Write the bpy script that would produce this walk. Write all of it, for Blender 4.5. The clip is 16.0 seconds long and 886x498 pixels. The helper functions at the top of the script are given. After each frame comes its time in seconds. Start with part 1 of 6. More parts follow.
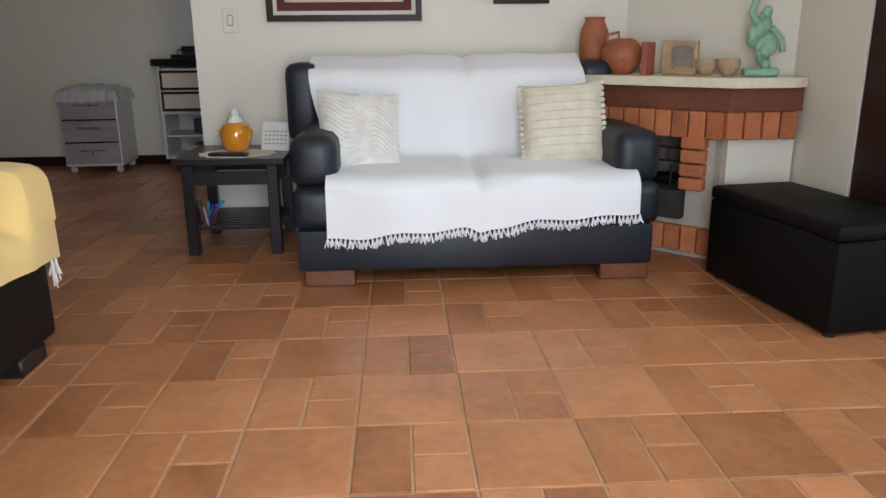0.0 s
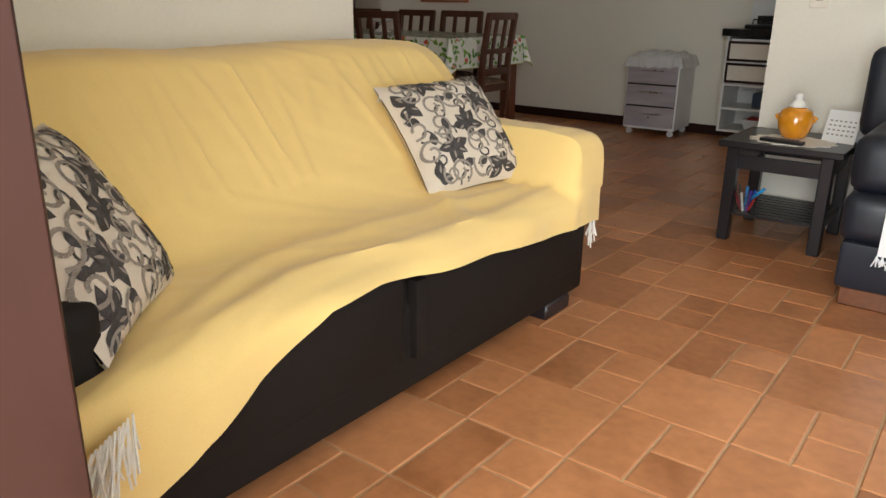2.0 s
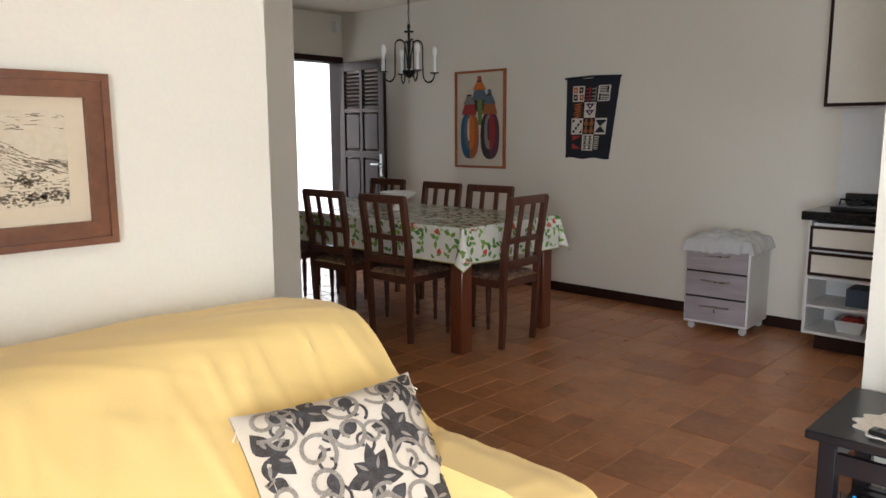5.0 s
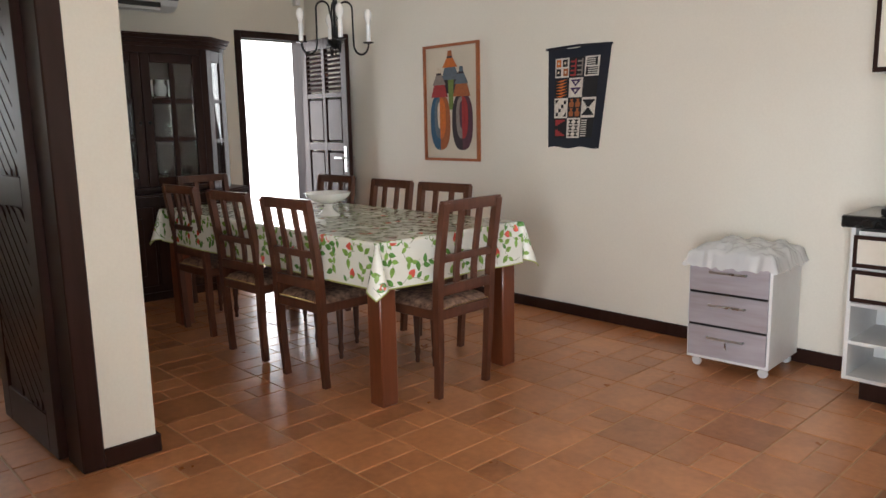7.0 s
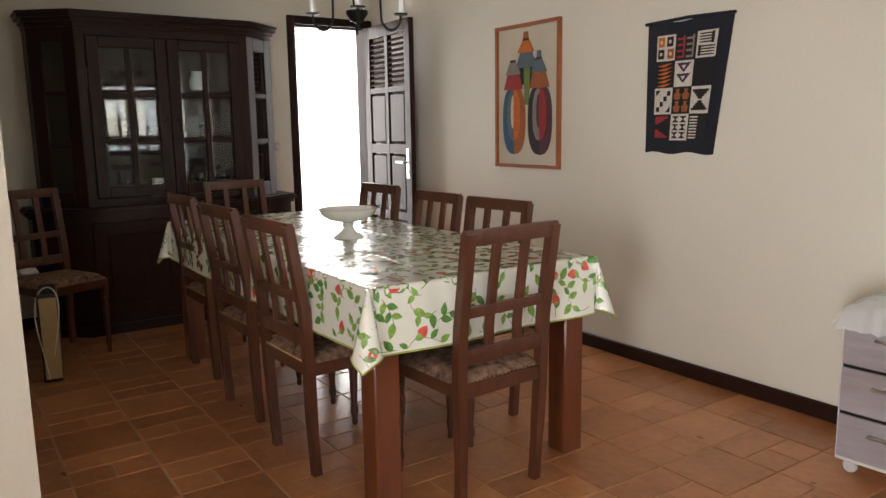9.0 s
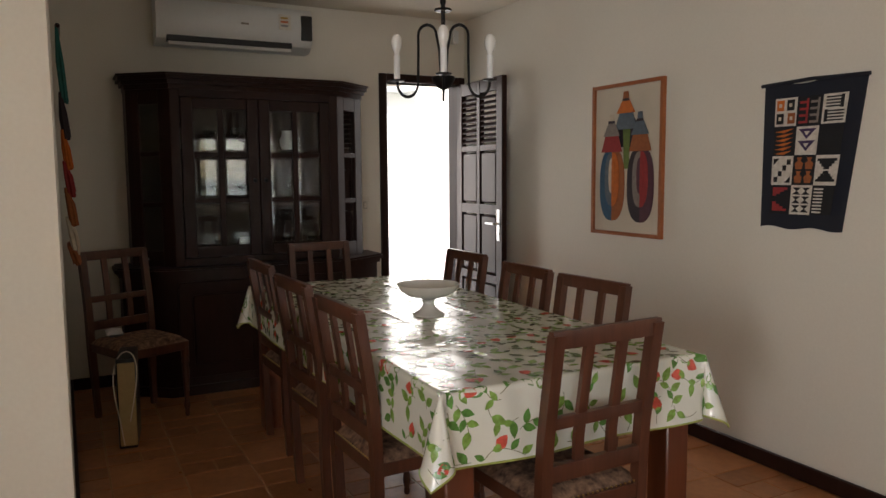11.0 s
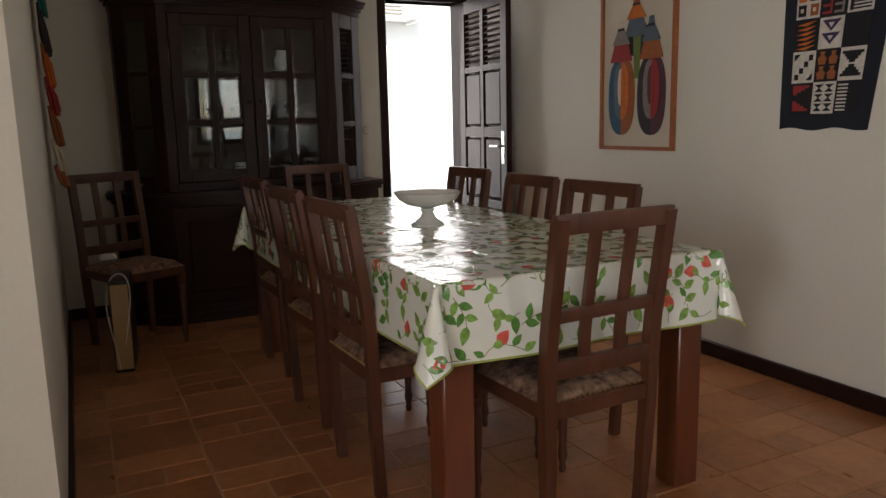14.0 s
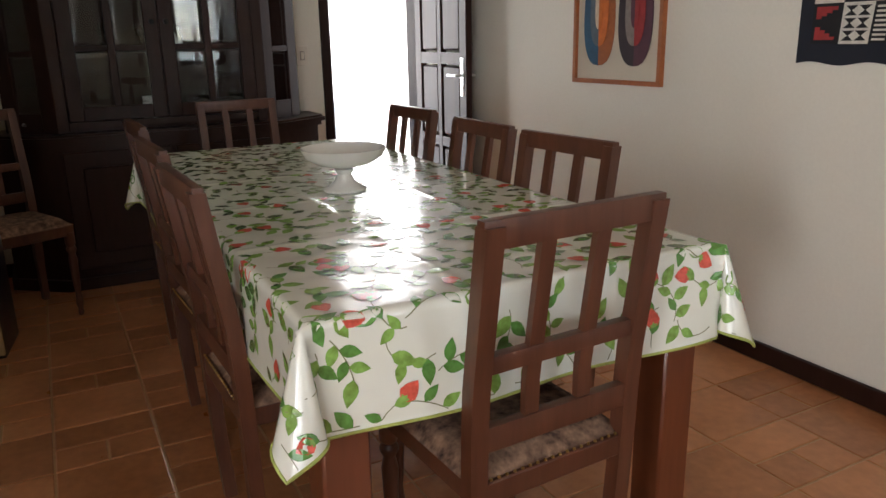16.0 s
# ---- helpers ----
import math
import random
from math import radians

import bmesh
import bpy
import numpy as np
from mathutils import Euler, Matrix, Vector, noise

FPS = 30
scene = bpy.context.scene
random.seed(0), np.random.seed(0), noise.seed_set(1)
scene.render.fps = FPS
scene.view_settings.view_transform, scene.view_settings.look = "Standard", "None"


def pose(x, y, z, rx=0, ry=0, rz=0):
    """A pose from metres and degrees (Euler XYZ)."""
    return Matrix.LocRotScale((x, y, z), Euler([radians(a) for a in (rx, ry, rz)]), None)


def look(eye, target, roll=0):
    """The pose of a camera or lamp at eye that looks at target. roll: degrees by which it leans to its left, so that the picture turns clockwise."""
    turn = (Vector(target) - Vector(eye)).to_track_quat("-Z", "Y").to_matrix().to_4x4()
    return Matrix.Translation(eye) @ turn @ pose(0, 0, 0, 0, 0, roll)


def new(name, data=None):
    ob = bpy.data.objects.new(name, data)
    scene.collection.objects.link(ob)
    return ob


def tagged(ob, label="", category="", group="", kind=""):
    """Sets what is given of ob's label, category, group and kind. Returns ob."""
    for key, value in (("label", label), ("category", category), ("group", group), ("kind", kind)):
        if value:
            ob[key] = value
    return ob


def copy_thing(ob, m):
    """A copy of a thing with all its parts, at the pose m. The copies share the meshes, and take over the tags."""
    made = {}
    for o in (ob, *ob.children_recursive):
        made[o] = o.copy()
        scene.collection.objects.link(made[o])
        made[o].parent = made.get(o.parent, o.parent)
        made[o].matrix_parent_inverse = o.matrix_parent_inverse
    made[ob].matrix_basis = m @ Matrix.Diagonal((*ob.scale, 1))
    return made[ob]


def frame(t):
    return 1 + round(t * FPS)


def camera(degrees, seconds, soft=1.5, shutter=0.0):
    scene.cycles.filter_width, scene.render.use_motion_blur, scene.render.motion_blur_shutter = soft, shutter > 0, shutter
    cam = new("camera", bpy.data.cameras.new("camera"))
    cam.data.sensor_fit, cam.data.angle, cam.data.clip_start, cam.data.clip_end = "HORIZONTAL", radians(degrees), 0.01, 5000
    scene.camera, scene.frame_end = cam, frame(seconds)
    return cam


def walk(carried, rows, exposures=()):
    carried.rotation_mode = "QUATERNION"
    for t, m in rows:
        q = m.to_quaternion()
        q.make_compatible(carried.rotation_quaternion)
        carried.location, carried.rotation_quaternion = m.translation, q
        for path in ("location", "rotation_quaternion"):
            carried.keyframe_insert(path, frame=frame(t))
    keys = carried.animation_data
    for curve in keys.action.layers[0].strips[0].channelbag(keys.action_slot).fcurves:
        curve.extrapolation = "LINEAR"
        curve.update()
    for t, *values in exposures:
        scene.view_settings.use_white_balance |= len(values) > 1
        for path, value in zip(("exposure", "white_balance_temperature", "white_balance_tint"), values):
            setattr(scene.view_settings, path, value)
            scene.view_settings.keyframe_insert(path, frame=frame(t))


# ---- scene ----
cam = camera(61.7, 16.0)
PATH = [
    (0, (0.36, 0.096, 0.94), (0.471, 2.02, 0.407), -0.5),
    (0.5, (0.33, 0.082, 0.93), (-0.005, 1.968, 0.353), -0.1),
    (1, (0.29, 0.123, 0.903), (-0.402, 1.9, 0.301), 0.6),
    (1.5, (0.324, 0.125, 0.934), (-0.658, 1.753, 0.312), 0.7),
    (2, (0.335, 0.147, 1.004), (-0.81, 1.66, 0.373), 0.8),
    (2.5, (0.295, 0.209, 1.111), (-0.899, 1.686, 0.483), 0.8),
    (3, (0.253, 0.295, 1.209), (-0.969, 1.771, 0.639), 0.3),
    (3.5, (0.234, 0.479, 1.326), (-1.015, 1.98, 0.894), 0.3),
    (4, (0.191, 0.684, 1.375), (-1.104, 2.169, 1.031), 0.3),
    (4.2, (0.153, 0.782, 1.343), (-1.159, 2.257, 1.019), 0.2),
    (6.5, (-0.271, 2.1, 1.294), (-1.679, 3.483, 0.969), -0.7),
    (7, (-0.328, 2.399, 1.271), (-1.762, 3.754, 0.942), -1.1),
    (7.5, (-0.409, 2.628, 1.26), (-1.865, 3.959, 0.932), -0.7),
    (8, (-0.56, 2.871, 1.236), (-2.074, 4.136, 0.911), -0.8),
    (8.5, (-0.726, 3.11, 1.248), (-2.3, 4.302, 0.927), -1.0),
    (9, (-0.896, 3.323, 1.247), (-2.525, 4.438, 0.928), -0.9),
    (9.5, (-1.005, 3.394, 1.306), (-2.700, 4.401, 0.974), -0.9),
    (10, (-1.109, 3.469, 1.35), (-2.843, 4.416, 1.035), -0.9),
    (10.2, (-1.099, 3.462, 1.338), (-2.839, 4.402, 1.037), -0.7),
    (12.3, (-1.168, 3.569, 1.397), (-2.964, 4.448, 1.356), -0.4),
    (12.5, (-1.188, 3.548, 1.357), (-2.975, 4.446, 1.322), -0.5),
    (13, (-1.196, 3.573, 1.268), (-2.988, 4.46, 1.234), -1.0),
    (13.5, (-1.205, 3.585, 1.206), (-2.988, 4.472, 1.021), -1.2),
    (14, (-1.204, 3.588, 1.169), (-2.971, 4.463, 0.836), -1.3),
    (14.3, (-1.231, 3.568, 1.167), (-2.974, 4.455, 0.75), -0.9),
    (14.5, (-1.273, 3.603, 1.177), (-3.019, 4.473, 0.732), -1.2),
    (15, (-1.48, 3.722, 1.183), (-3.197, 4.605, 0.661), -1.0),
    (15.5, (-1.626, 3.902, 1.213), (-3.336, 4.786, 0.674), -1.0),
    (16, (-1.723, 4.054, 1.215), (-3.427, 4.949, 0.671), -1.2),
]
EXPOSURES = [(0, -0.25, 5900, 10), (1.0, 0.0, 6250, 10), (2, 0.15, 6450, 9), (2.5, -0.1, 6450, 10), (3, -0.05, 6300, 10), (3.5, 0.1, 6050, 10), (4, 0.6, 5950, 10), (5.2, 0.85, 6000, 11), (6.5, 1.6, 6100, 12), (8, 1.7, 6200, 12), (10, 1.35, 6700, 13),
             (12.5, 0.45, 6700, 15), (13.5, 0.45, 6600, 14), (14.5, 1.25, 6300, 13), (16, 1.5, 6200, 12)]
walk(cam, [(t, look(eye, target, roll)) for t, eye, target, roll in PATH], EXPOSURES)

# ---- light ----
sky_world = bpy.data.worlds.new("sky")
scene.world = sky_world
sky_world.use_nodes = True
wn = sky_world.node_tree
sky = wn.nodes.new("ShaderNodeTexSky")
sky.sky_type, sky.sun_disc = 'NISHITA', False
sky.sun_elevation, sky.sun_rotation = radians(38), radians(100)
wn.links.new(sky.outputs[0], wn.nodes["Background"].inputs[0])
wn.nodes["Background"].inputs[1].default_value = 0.15


def lamp(name, kind, m, energy, colour=(1, 1, 1), size=None):
    data = bpy.data.lights.new(name, kind)
    data.energy, data.color = energy, colour
    if size:
        data.shape, data.size, data.size_y = 'RECTANGLE', size[0], size[1]
    ob = new(name, data)
    ob.matrix_world = m
    return ob


sun_az = radians(100)
sun = lamp("sun", 'SUN', look((0, 0, 10), (-math.sin(sun_az) * 0.79, -math.cos(sun_az) * 0.79, 9.384)), 5.0, (1, 0.95, 0.88))
sun.data.angle = radians(0.5)
# daylight in the openings, and an added fill lamp for the hall
HALL_LAMP_X = -6.34
lamp("terrace_daylight", 'AREA', look((2.11, 1.35, 1.25), (0, 1.7, 0.9)), 22, (0.93, 0.97, 1.0), (2.0, 1.6))
lamp("porch_daylight", 'AREA', look((0.48, -0.3, 1.1), (-0.4, 2, 0.9)), 82, (0.94, 0.98, 1.0), (1.1, 1.9))
lamp("entrance_daylight", 'AREA', look((-6.36, 5.99, 1.05), (-4.5, 5.6, 0.8)), 4.5, (1, 0.98, 0.95), (0.6, 2.0))
lamp("kitchen_daylight", 'AREA', look((0.39, 5.8, 1.45), (-2.5, 5.6, 0.9)), 4.5, (0.92, 0.97, 1.0), (0.9, 0.9))
# fill at an unseen hall opening, added to brighten the corridor
lamp("hall_fill", 'AREA', look((HALL_LAMP_X, 2.9, 1.5), (-3, 2.9, 1.2)), 1.2, (0.92, 0.97, 1.0), (0.6, 0.9))

# ---- materials ----


def ramp(nt, a, b, lo=0.3, hi=0.7):
    r = nt.nodes.new("ShaderNodeValToRGB")
    r.color_ramp.elements[0].position, r.color_ramp.elements[1].position = lo, hi
    r.color_ramp.elements[0].color, r.color_ramp.elements[1].color = (*a, 1), (*b, 1)
    return r


def mat(name, base, rough=0.6, vary=0.12, scale=6.0, grain=60.0, bump=0.15, stretch=(1, 1, 1), metal=0.0, coat=0.0, rand=None, dist=0.002, sheen=0.0, fine=0.5, spec=0.5):
    """Base colour with variation at two scales, uneven gloss and a fine relief. rand: 'object' or 'island' varies piece by piece."""
    m = bpy.data.materials.new(name)
    m.use_nodes = True
    nt = m.node_tree
    L = nt.links.new
    bsdf = nt.nodes["Principled BSDF"]
    co = nt.nodes.new("ShaderNodeTexCoord")
    mp = nt.nodes.new("ShaderNodeMapping")
    mp.inputs["Scale"].default_value = stretch
    L(co.outputs["Object"], mp.inputs["Vector"])
    n1 = nt.nodes.new("ShaderNodeTexNoise")
    n1.inputs["Scale"].default_value, n1.inputs["Detail"].default_value = scale, 5
    n2 = nt.nodes.new("ShaderNodeTexNoise")
    n2.inputs["Scale"].default_value, n2.inputs["Detail"].default_value = grain, 3
    L(mp.outputs[0], n1.inputs["Vector"])
    L(mp.outputs[0], n2.inputs["Vector"])
    mixv = nt.nodes.new("ShaderNodeMix")
    mixv.inputs[0].default_value = fine * 0.8
    L(n1.outputs[0], mixv.inputs[2])
    L(n2.outputs[0], mixv.inputs[3])
    fac = mixv.outputs[0]
    if rand:
        info = nt.nodes.new("ShaderNodeObjectInfo" if rand == 'object' else "ShaderNodeNewGeometry")
        rnd = info.outputs["Random" if rand == 'object' else "Random Per Island"]
        m2 = nt.nodes.new("ShaderNodeMix")
        m2.inputs[0].default_value = 0.26
        L(fac, m2.inputs[2])
        L(rnd, m2.inputs[3])
        fac = m2.outputs[0]
        # shift the noise from piece to piece
        add = nt.nodes.new("ShaderNodeVectorMath")
        mul = nt.nodes.new("ShaderNodeVectorMath")
        mul.operation = 'SCALE'
        mul.inputs[0].default_value = (17, 31, 11)
        L(rnd, mul.inputs["Scale"])
        L(mp.outputs[0], add.inputs[0])
        L(mul.outputs[0], add.inputs[1])
        L(add.outputs[0], n1.inputs["Vector"])
        L(add.outputs[0], n2.inputs["Vector"])
    a = tuple(max(0, c * (1 - vary * (1 + 0.25 * i))) for i, c in enumerate(base))
    b = tuple(min(1, c * (1 + vary)) for c in base)
    r = ramp(nt, a, b)
    L(fac, r.inputs[0])
    L(r.outputs[0], bsdf.inputs["Base Color"])
    mr = nt.nodes.new("ShaderNodeMapRange")
    mr.inputs[3].default_value, mr.inputs[4].default_value = max(0.02, rough * 0.8), min(1, rough * 1.2)
    L(n1.outputs[0], mr.inputs[0])
    L(mr.outputs[0], bsdf.inputs["Roughness"])
    bsdf.inputs["Specular IOR Level"].default_value = spec
    bsdf.inputs["Metallic"].default_value = metal
    bsdf.inputs["Coat Weight"].default_value = coat
    bsdf.inputs["Coat Roughness"].default_value = 0.15
    bsdf.inputs["Sheen Weight"].default_value = sheen
    if bump:
        bp = nt.nodes.new("ShaderNodeBump")
        bp.inputs["Strength"].default_value, bp.inputs["Distance"].default_value = bump, dist
        L(mixv.outputs[0], bp.inputs["Height"])
        L(bp.outputs[0], bsdf.inputs["Normal"])
    return m


def glass_mat(name, tint=(0.9, 0.95, 0.93), rough=0.02):
    m = bpy.data.materials.new(name)
    m.use_nodes = True
    b = m.node_tree.nodes["Principled BSDF"]
    b.inputs["Base Color"].default_value = (*tint, 1)
    b.inputs["Roughness"].default_value = rough
    b.inputs["Transmission Weight"].default_value = 1.0
    b.inputs["IOR"].default_value = 1.45
    return m


PLASTER = mat("cream_plaster", (0.76, 0.715, 0.62), 0.75, 0.04, 1.3, 90, 0.12, dist=0.0015)
CEILING = mat("ceiling_paint", (0.68, 0.62, 0.51), 0.45, 0.04, 1.5, 50, 0.08)
WHITEWALL = mat("outdoor_white_render", (0.85, 0.85, 0.83), 0.8, 0.05, 2, 80, 0.2)
TILE = mat("terracotta_tile", (0.43, 0.185, 0.078), 0.36, 0.34, 5, 30, 0.12, rand='object', dist=0.002, coat=0.04)
TILE_REST = mat("terracotta_tile_rest", (0.43, 0.185, 0.078), 0.30, 0.34, 5, 30, 0.12, rand='island', dist=0.002, coat=0.1)
GROUT = mat("sandy_grout", (0.46, 0.30, 0.17), 0.9, 0.2, 8, 120, 0.4)
DARKWOOD = mat("dark_stained_wood", (0.027, 0.011, 0.008), 0.40, 0.45, 3, 26, 0.2, (1, 1, 0.12), spec=0.2)
CHAIRWOOD = mat("worn_red_brown_wood", (0.092, 0.032, 0.016), 0.42, 0.45, 5, 40, 0.3, (1, 1, 0.15), coat=0.12)
LEGWOOD = mat("reddish_table_wood", (0.16, 0.047, 0.019), 0.34, 0.3, 4, 45, 0.2, (1, 1, 0.1), coat=0.3)
BLACKWOOD = mat("black_brown_wood", (0.012, 0.010, 0.013), 0.36, 0.3, 4, 30, 0.15, (1, 0.15, 1), coat=0.2)
FRAMEWOOD = mat("brown_frame_wood", (0.15, 0.055, 0.022), 0.4, 0.35, 6, 50, 0.2, coat=0.2)
ORANGEWOOD = mat("orange_frame_wood", (0.33, 0.10, 0.03), 0.42, 0.25, 6, 50, 0.15)
LEATHER_BLUE = mat("blue_black_leather", (0.010, 0.013, 0.022), 0.45, 0.25, 4, 220, 0.35, dist=0.001)
LEATHER_BROWN = mat("brown_black_leather", (0.011, 0.009, 0.008), 0.6, 0.2, 4, 240, 0.35, dist=0.001, spec=0.22)
YELLOW = mat("yellow_woven_throw", (0.80, 0.575, 0.215), 0.92, 0.08, 2.5, 420, 0.4, (1, 1, 1), sheen=0.2, dist=0.001)
WHITECLOTH = mat("white_woven_throw", (0.82, 0.82, 0.84), 0.95, 0.04, 3, 380, 0.5, sheen=0.2, dist=0.0015)
FRINGE = mat("cream_cotton_fringe", (0.78, 0.74, 0.66), 0.95, 0.1, 30, 200, 0.2)
CUSHION = mat("oatmeal_cushion_cloth", (0.66, 0.58, 0.48), 0.95, 0.1, 6, 420, 0.5, dist=0.001)
CREAMKNIT = mat("cream_knit", (0.70, 0.65, 0.53), 0.95, 0.12, 20, 260, 0.6, dist=0.003)
INK = mat("charcoal_weave", (0.055, 0.052, 0.055), 0.95, 0.6, 60, 400, 0.3)
INK_GREY = mat("taupe_weave", (0.27, 0.24, 0.21), 0.95, 0.3, 60, 400, 0.3)
OILCLOTH = mat("glossy_white_oilcloth", (0.80, 0.79, 0.70), 0.2, 0.03, 3, 24, 0.35, coat=0.5, dist=0.004)
LEAF = mat("printed_green", (0.23, 0.41, 0.09), 0.22, 0.4, 40, 90, 0.0, coat=0.5)
LEAF_DARK = mat("printed_dark_green", (0.11, 0.27, 0.06), 0.22, 0.4, 40, 90, 0.0, coat=0.5)
BERRY = mat("printed_red", (0.66, 0.11, 0.075), 0.22, 0.3, 60, 150, 0.0, coat=0.5)
STEM = mat("printed_stem_brown", (0.24, 0.24, 0.13), 0.25, 0.2, 40, 90, 0.0)
HEM = mat("green_hem_binding", (0.36, 0.40, 0.10), 0.5, 0.2, 40, 90, 0.1)
TAPESTRY_SEAT = mat("brown_tapestry_upholstery", (0.21, 0.125, 0.08), 0.9, 0.92, 38, 130, 0.5, dist=0.002, fine=0.25)
PORCELAIN = mat("white_porcelain", (0.80, 0.78, 0.74), 0.16, 0.03, 8, 40, 0.03, coat=0.6)
WHITEPLASTIC = mat("white_plastic", (0.76, 0.76, 0.74), 0.35, 0.03, 8, 40, 0.02)
BLACKPLASTIC = mat("black_plastic", (0.012, 0.012, 0.013), 0.3, 0.15, 8, 60, 0.05)
WHITELAM = mat("white_laminate", (0.74, 0.73, 0.71), 0.4, 0.04, 5, 40, 0.03)
GREYLAM = mat("grey_wood_laminate", (0.36, 0.33, 0.36), 0.45, 0.25, 4, 34, 0.08, (0.12, 1, 1))
CREAMLAM = mat("cream_laminate", (0.74, 0.68, 0.58), 0.4, 0.04, 5, 40, 0.03)
STONE = mat("black_granite", (0.012, 0.012, 0.013), 0.15, 0.6, 40, 300, 0.02)
IRON = mat("black_iron", (0.012, 0.011, 0.011), 0.45, 0.3, 20, 90, 0.2, metal=0.6)
BRASS = mat("aged_brass", (0.50, 0.36, 0.14), 0.3, 0.25, 20, 90, 0.1, metal=1.0)
STEEL = mat("brushed_steel", (0.55, 0.55, 0.55), 0.28, 0.1, 20, 90, 0.05, metal=1.0)
BRICK = mat("orange_brick", (0.44, 0.15, 0.06), 0.8, 0.3, 12, 90, 0.6, rand='object', dist=0.004)
MORTAR = mat("pale_mortar", (0.45, 0.40, 0.34), 0.9, 0.15, 10, 100, 0.5)
SOOT = mat("sooty_stone", (0.03, 0.027, 0.025), 0.85, 0.5, 5, 50, 0.6, dist=0.006)
FIREBRICK = mat("smoked_grey_brick", (0.20, 0.175, 0.15), 0.85, 0.45, 5, 50, 0.5, rand='object')
MARBLE = mat("cream_stone_slab", (0.72, 0.66, 0.50), 0.3, 0.12, 4, 30, 0.05)
TERRACOTTA = mat("terracotta_pottery", (0.34, 0.11, 0.045), 0.6, 0.3, 9, 60, 0.3)
VERDIGRIS = mat("pale_green_glazed_ceramic", (0.24, 0.42, 0.30), 0.45, 0.25, 18, 70, 0.5, dist=0.006)
TANCLAY = mat("tan_clay", (0.44, 0.31, 0.19), 0.7, 0.25, 12, 60, 0.3)
AMBER = mat("amber_glazed_ceramic", (0.72, 0.28, 0.012), 0.1, 0.15, 8, 30, 0.02, coat=1.0)
PAPER = mat("aged_paper", (0.58, 0.50, 0.38), 0.9, 0.12, 4, 60, 0.05)
MOUNT = mat("beige_mount_board", (0.62, 0.52, 0.38), 0.9, 0.04, 4, 60, 0.05)
SILVERMOUNT = mat("ivory_mount_board", (0.70, 0.66, 0.56), 0.85, 0.05, 4, 60, 0.05)
MAROON = mat("maroon_mat", (0.10, 0.02, 0.018), 0.8, 0.2, 5, 60, 0.1)
LINEN = mat("pale_linen_weave", (0.62, 0.55, 0.44), 0.95, 0.06, 6, 260, 0.3)
CLEARGLASS = glass_mat("clear_glass")
FILM = glass_mat("plastic_film", (0.95, 0.95, 0.95), 0.25)
FILM.node_tree.nodes["Principled BSDF"].inputs["Transmission Weight"].default_value = 0.45
OTTOMAN = mat("dull_black_leather", (0.005, 0.0045, 0.0045), 0.6, 0.2, 4, 240, 0.35, dist=0.001, spec=0.15)
LACE = mat("white_lace", (0.75, 0.72, 0.66), 0.95, 0.15, 60, 300, 0.5)
GRASS = mat("dry_green_ground", (0.10, 0.13, 0.05), 0.9, 0.4, 2, 30, 0.4)


def dye(name, rgb):
    return mat(name, rgb, 0.95, 0.22, 40, 380, 0.35, dist=0.0012)


# ---- mesh helpers ----


def box(bm, x0, x1, y0, y1, z0, z1, bevel=0.0, seg=1):
    vs = [bm.verts.new((x, y, z)) for z in (z0, z1) for y in (y0, y1) for x in (x0, x1)]
    fs = [bm.faces.new([vs[i] for i in q]) for q in ((0, 2, 3, 1), (4, 5, 7, 6), (0, 1, 5, 4), (2, 6, 7, 3), (0, 4, 6, 2), (1, 3, 7, 5))]
    if bevel:
        es = list({e for f in fs for e in f.edges})
        bmesh.ops.bevel(bm, geom=es, offset=bevel, segments=seg, profile=0.6, affect='EDGES')
    return bm


def boxed(*a, **k):
    return box(bmesh.new(), *a, **k)


def lathe(profile, seg=24, bm=None, centre=(0, 0), wave=None):
    """Turns (radius, height) pairs about z."""
    bm = bm or bmesh.new()
    rings = []
    for r, z in profile:
        ring = []
        for i in range(seg):
            a = 2 * math.pi * i / seg
            rr = r * (1 + (wave(a, z) if wave else 0))
            ring.append(bm.verts.new((centre[0] + rr * math.cos(a), centre[1] + rr * math.sin(a), z)))
        rings.append(ring)
    for p, q in zip(rings, rings[1:]):
        for i in range(seg):
            bm.faces.new((p[i], p[(i + 1) % seg], q[(i + 1) % seg], q[i]))
    for ring, flip in ((rings[0], True), (rings[-1], False)):
        if flip:
            bm.faces.new(ring[::-1])
        else:
            bm.faces.new(ring)
    return bm


def tube(pts, r, seg=8, bm=None, radii=None):
    bm = bm or bmesh.new()
    pts = [Vector(p) for p in pts]
    rings, side = [], None
    for i, p in enumerate(pts):
        d = (pts[min(i + 1, len(pts) - 1)] - pts[max(i - 1, 0)]).normalized()
        if side is None:
            side = d.cross(Vector((0, 0, 1)) if abs(d.z) < 0.9 else Vector((1, 0, 0))).normalized()
        side = (side - d * side.dot(d)).normalized()
        up = d.cross(side)
        rr = radii[i] if radii else r
        rings.append([bm.verts.new(p + (side * math.cos(a) + up * math.sin(a)) * rr) for a in (2 * math.pi * k / seg for k in range(seg))])
    for p, q in zip(rings, rings[1:]):
        for k in range(seg):
            bm.faces.new((p[k], p[(k + 1) % seg], q[(k + 1) % seg], q[k]))
    bm.faces.new(rings[0][::-1])
    bm.faces.new(rings[-1])
    return bm


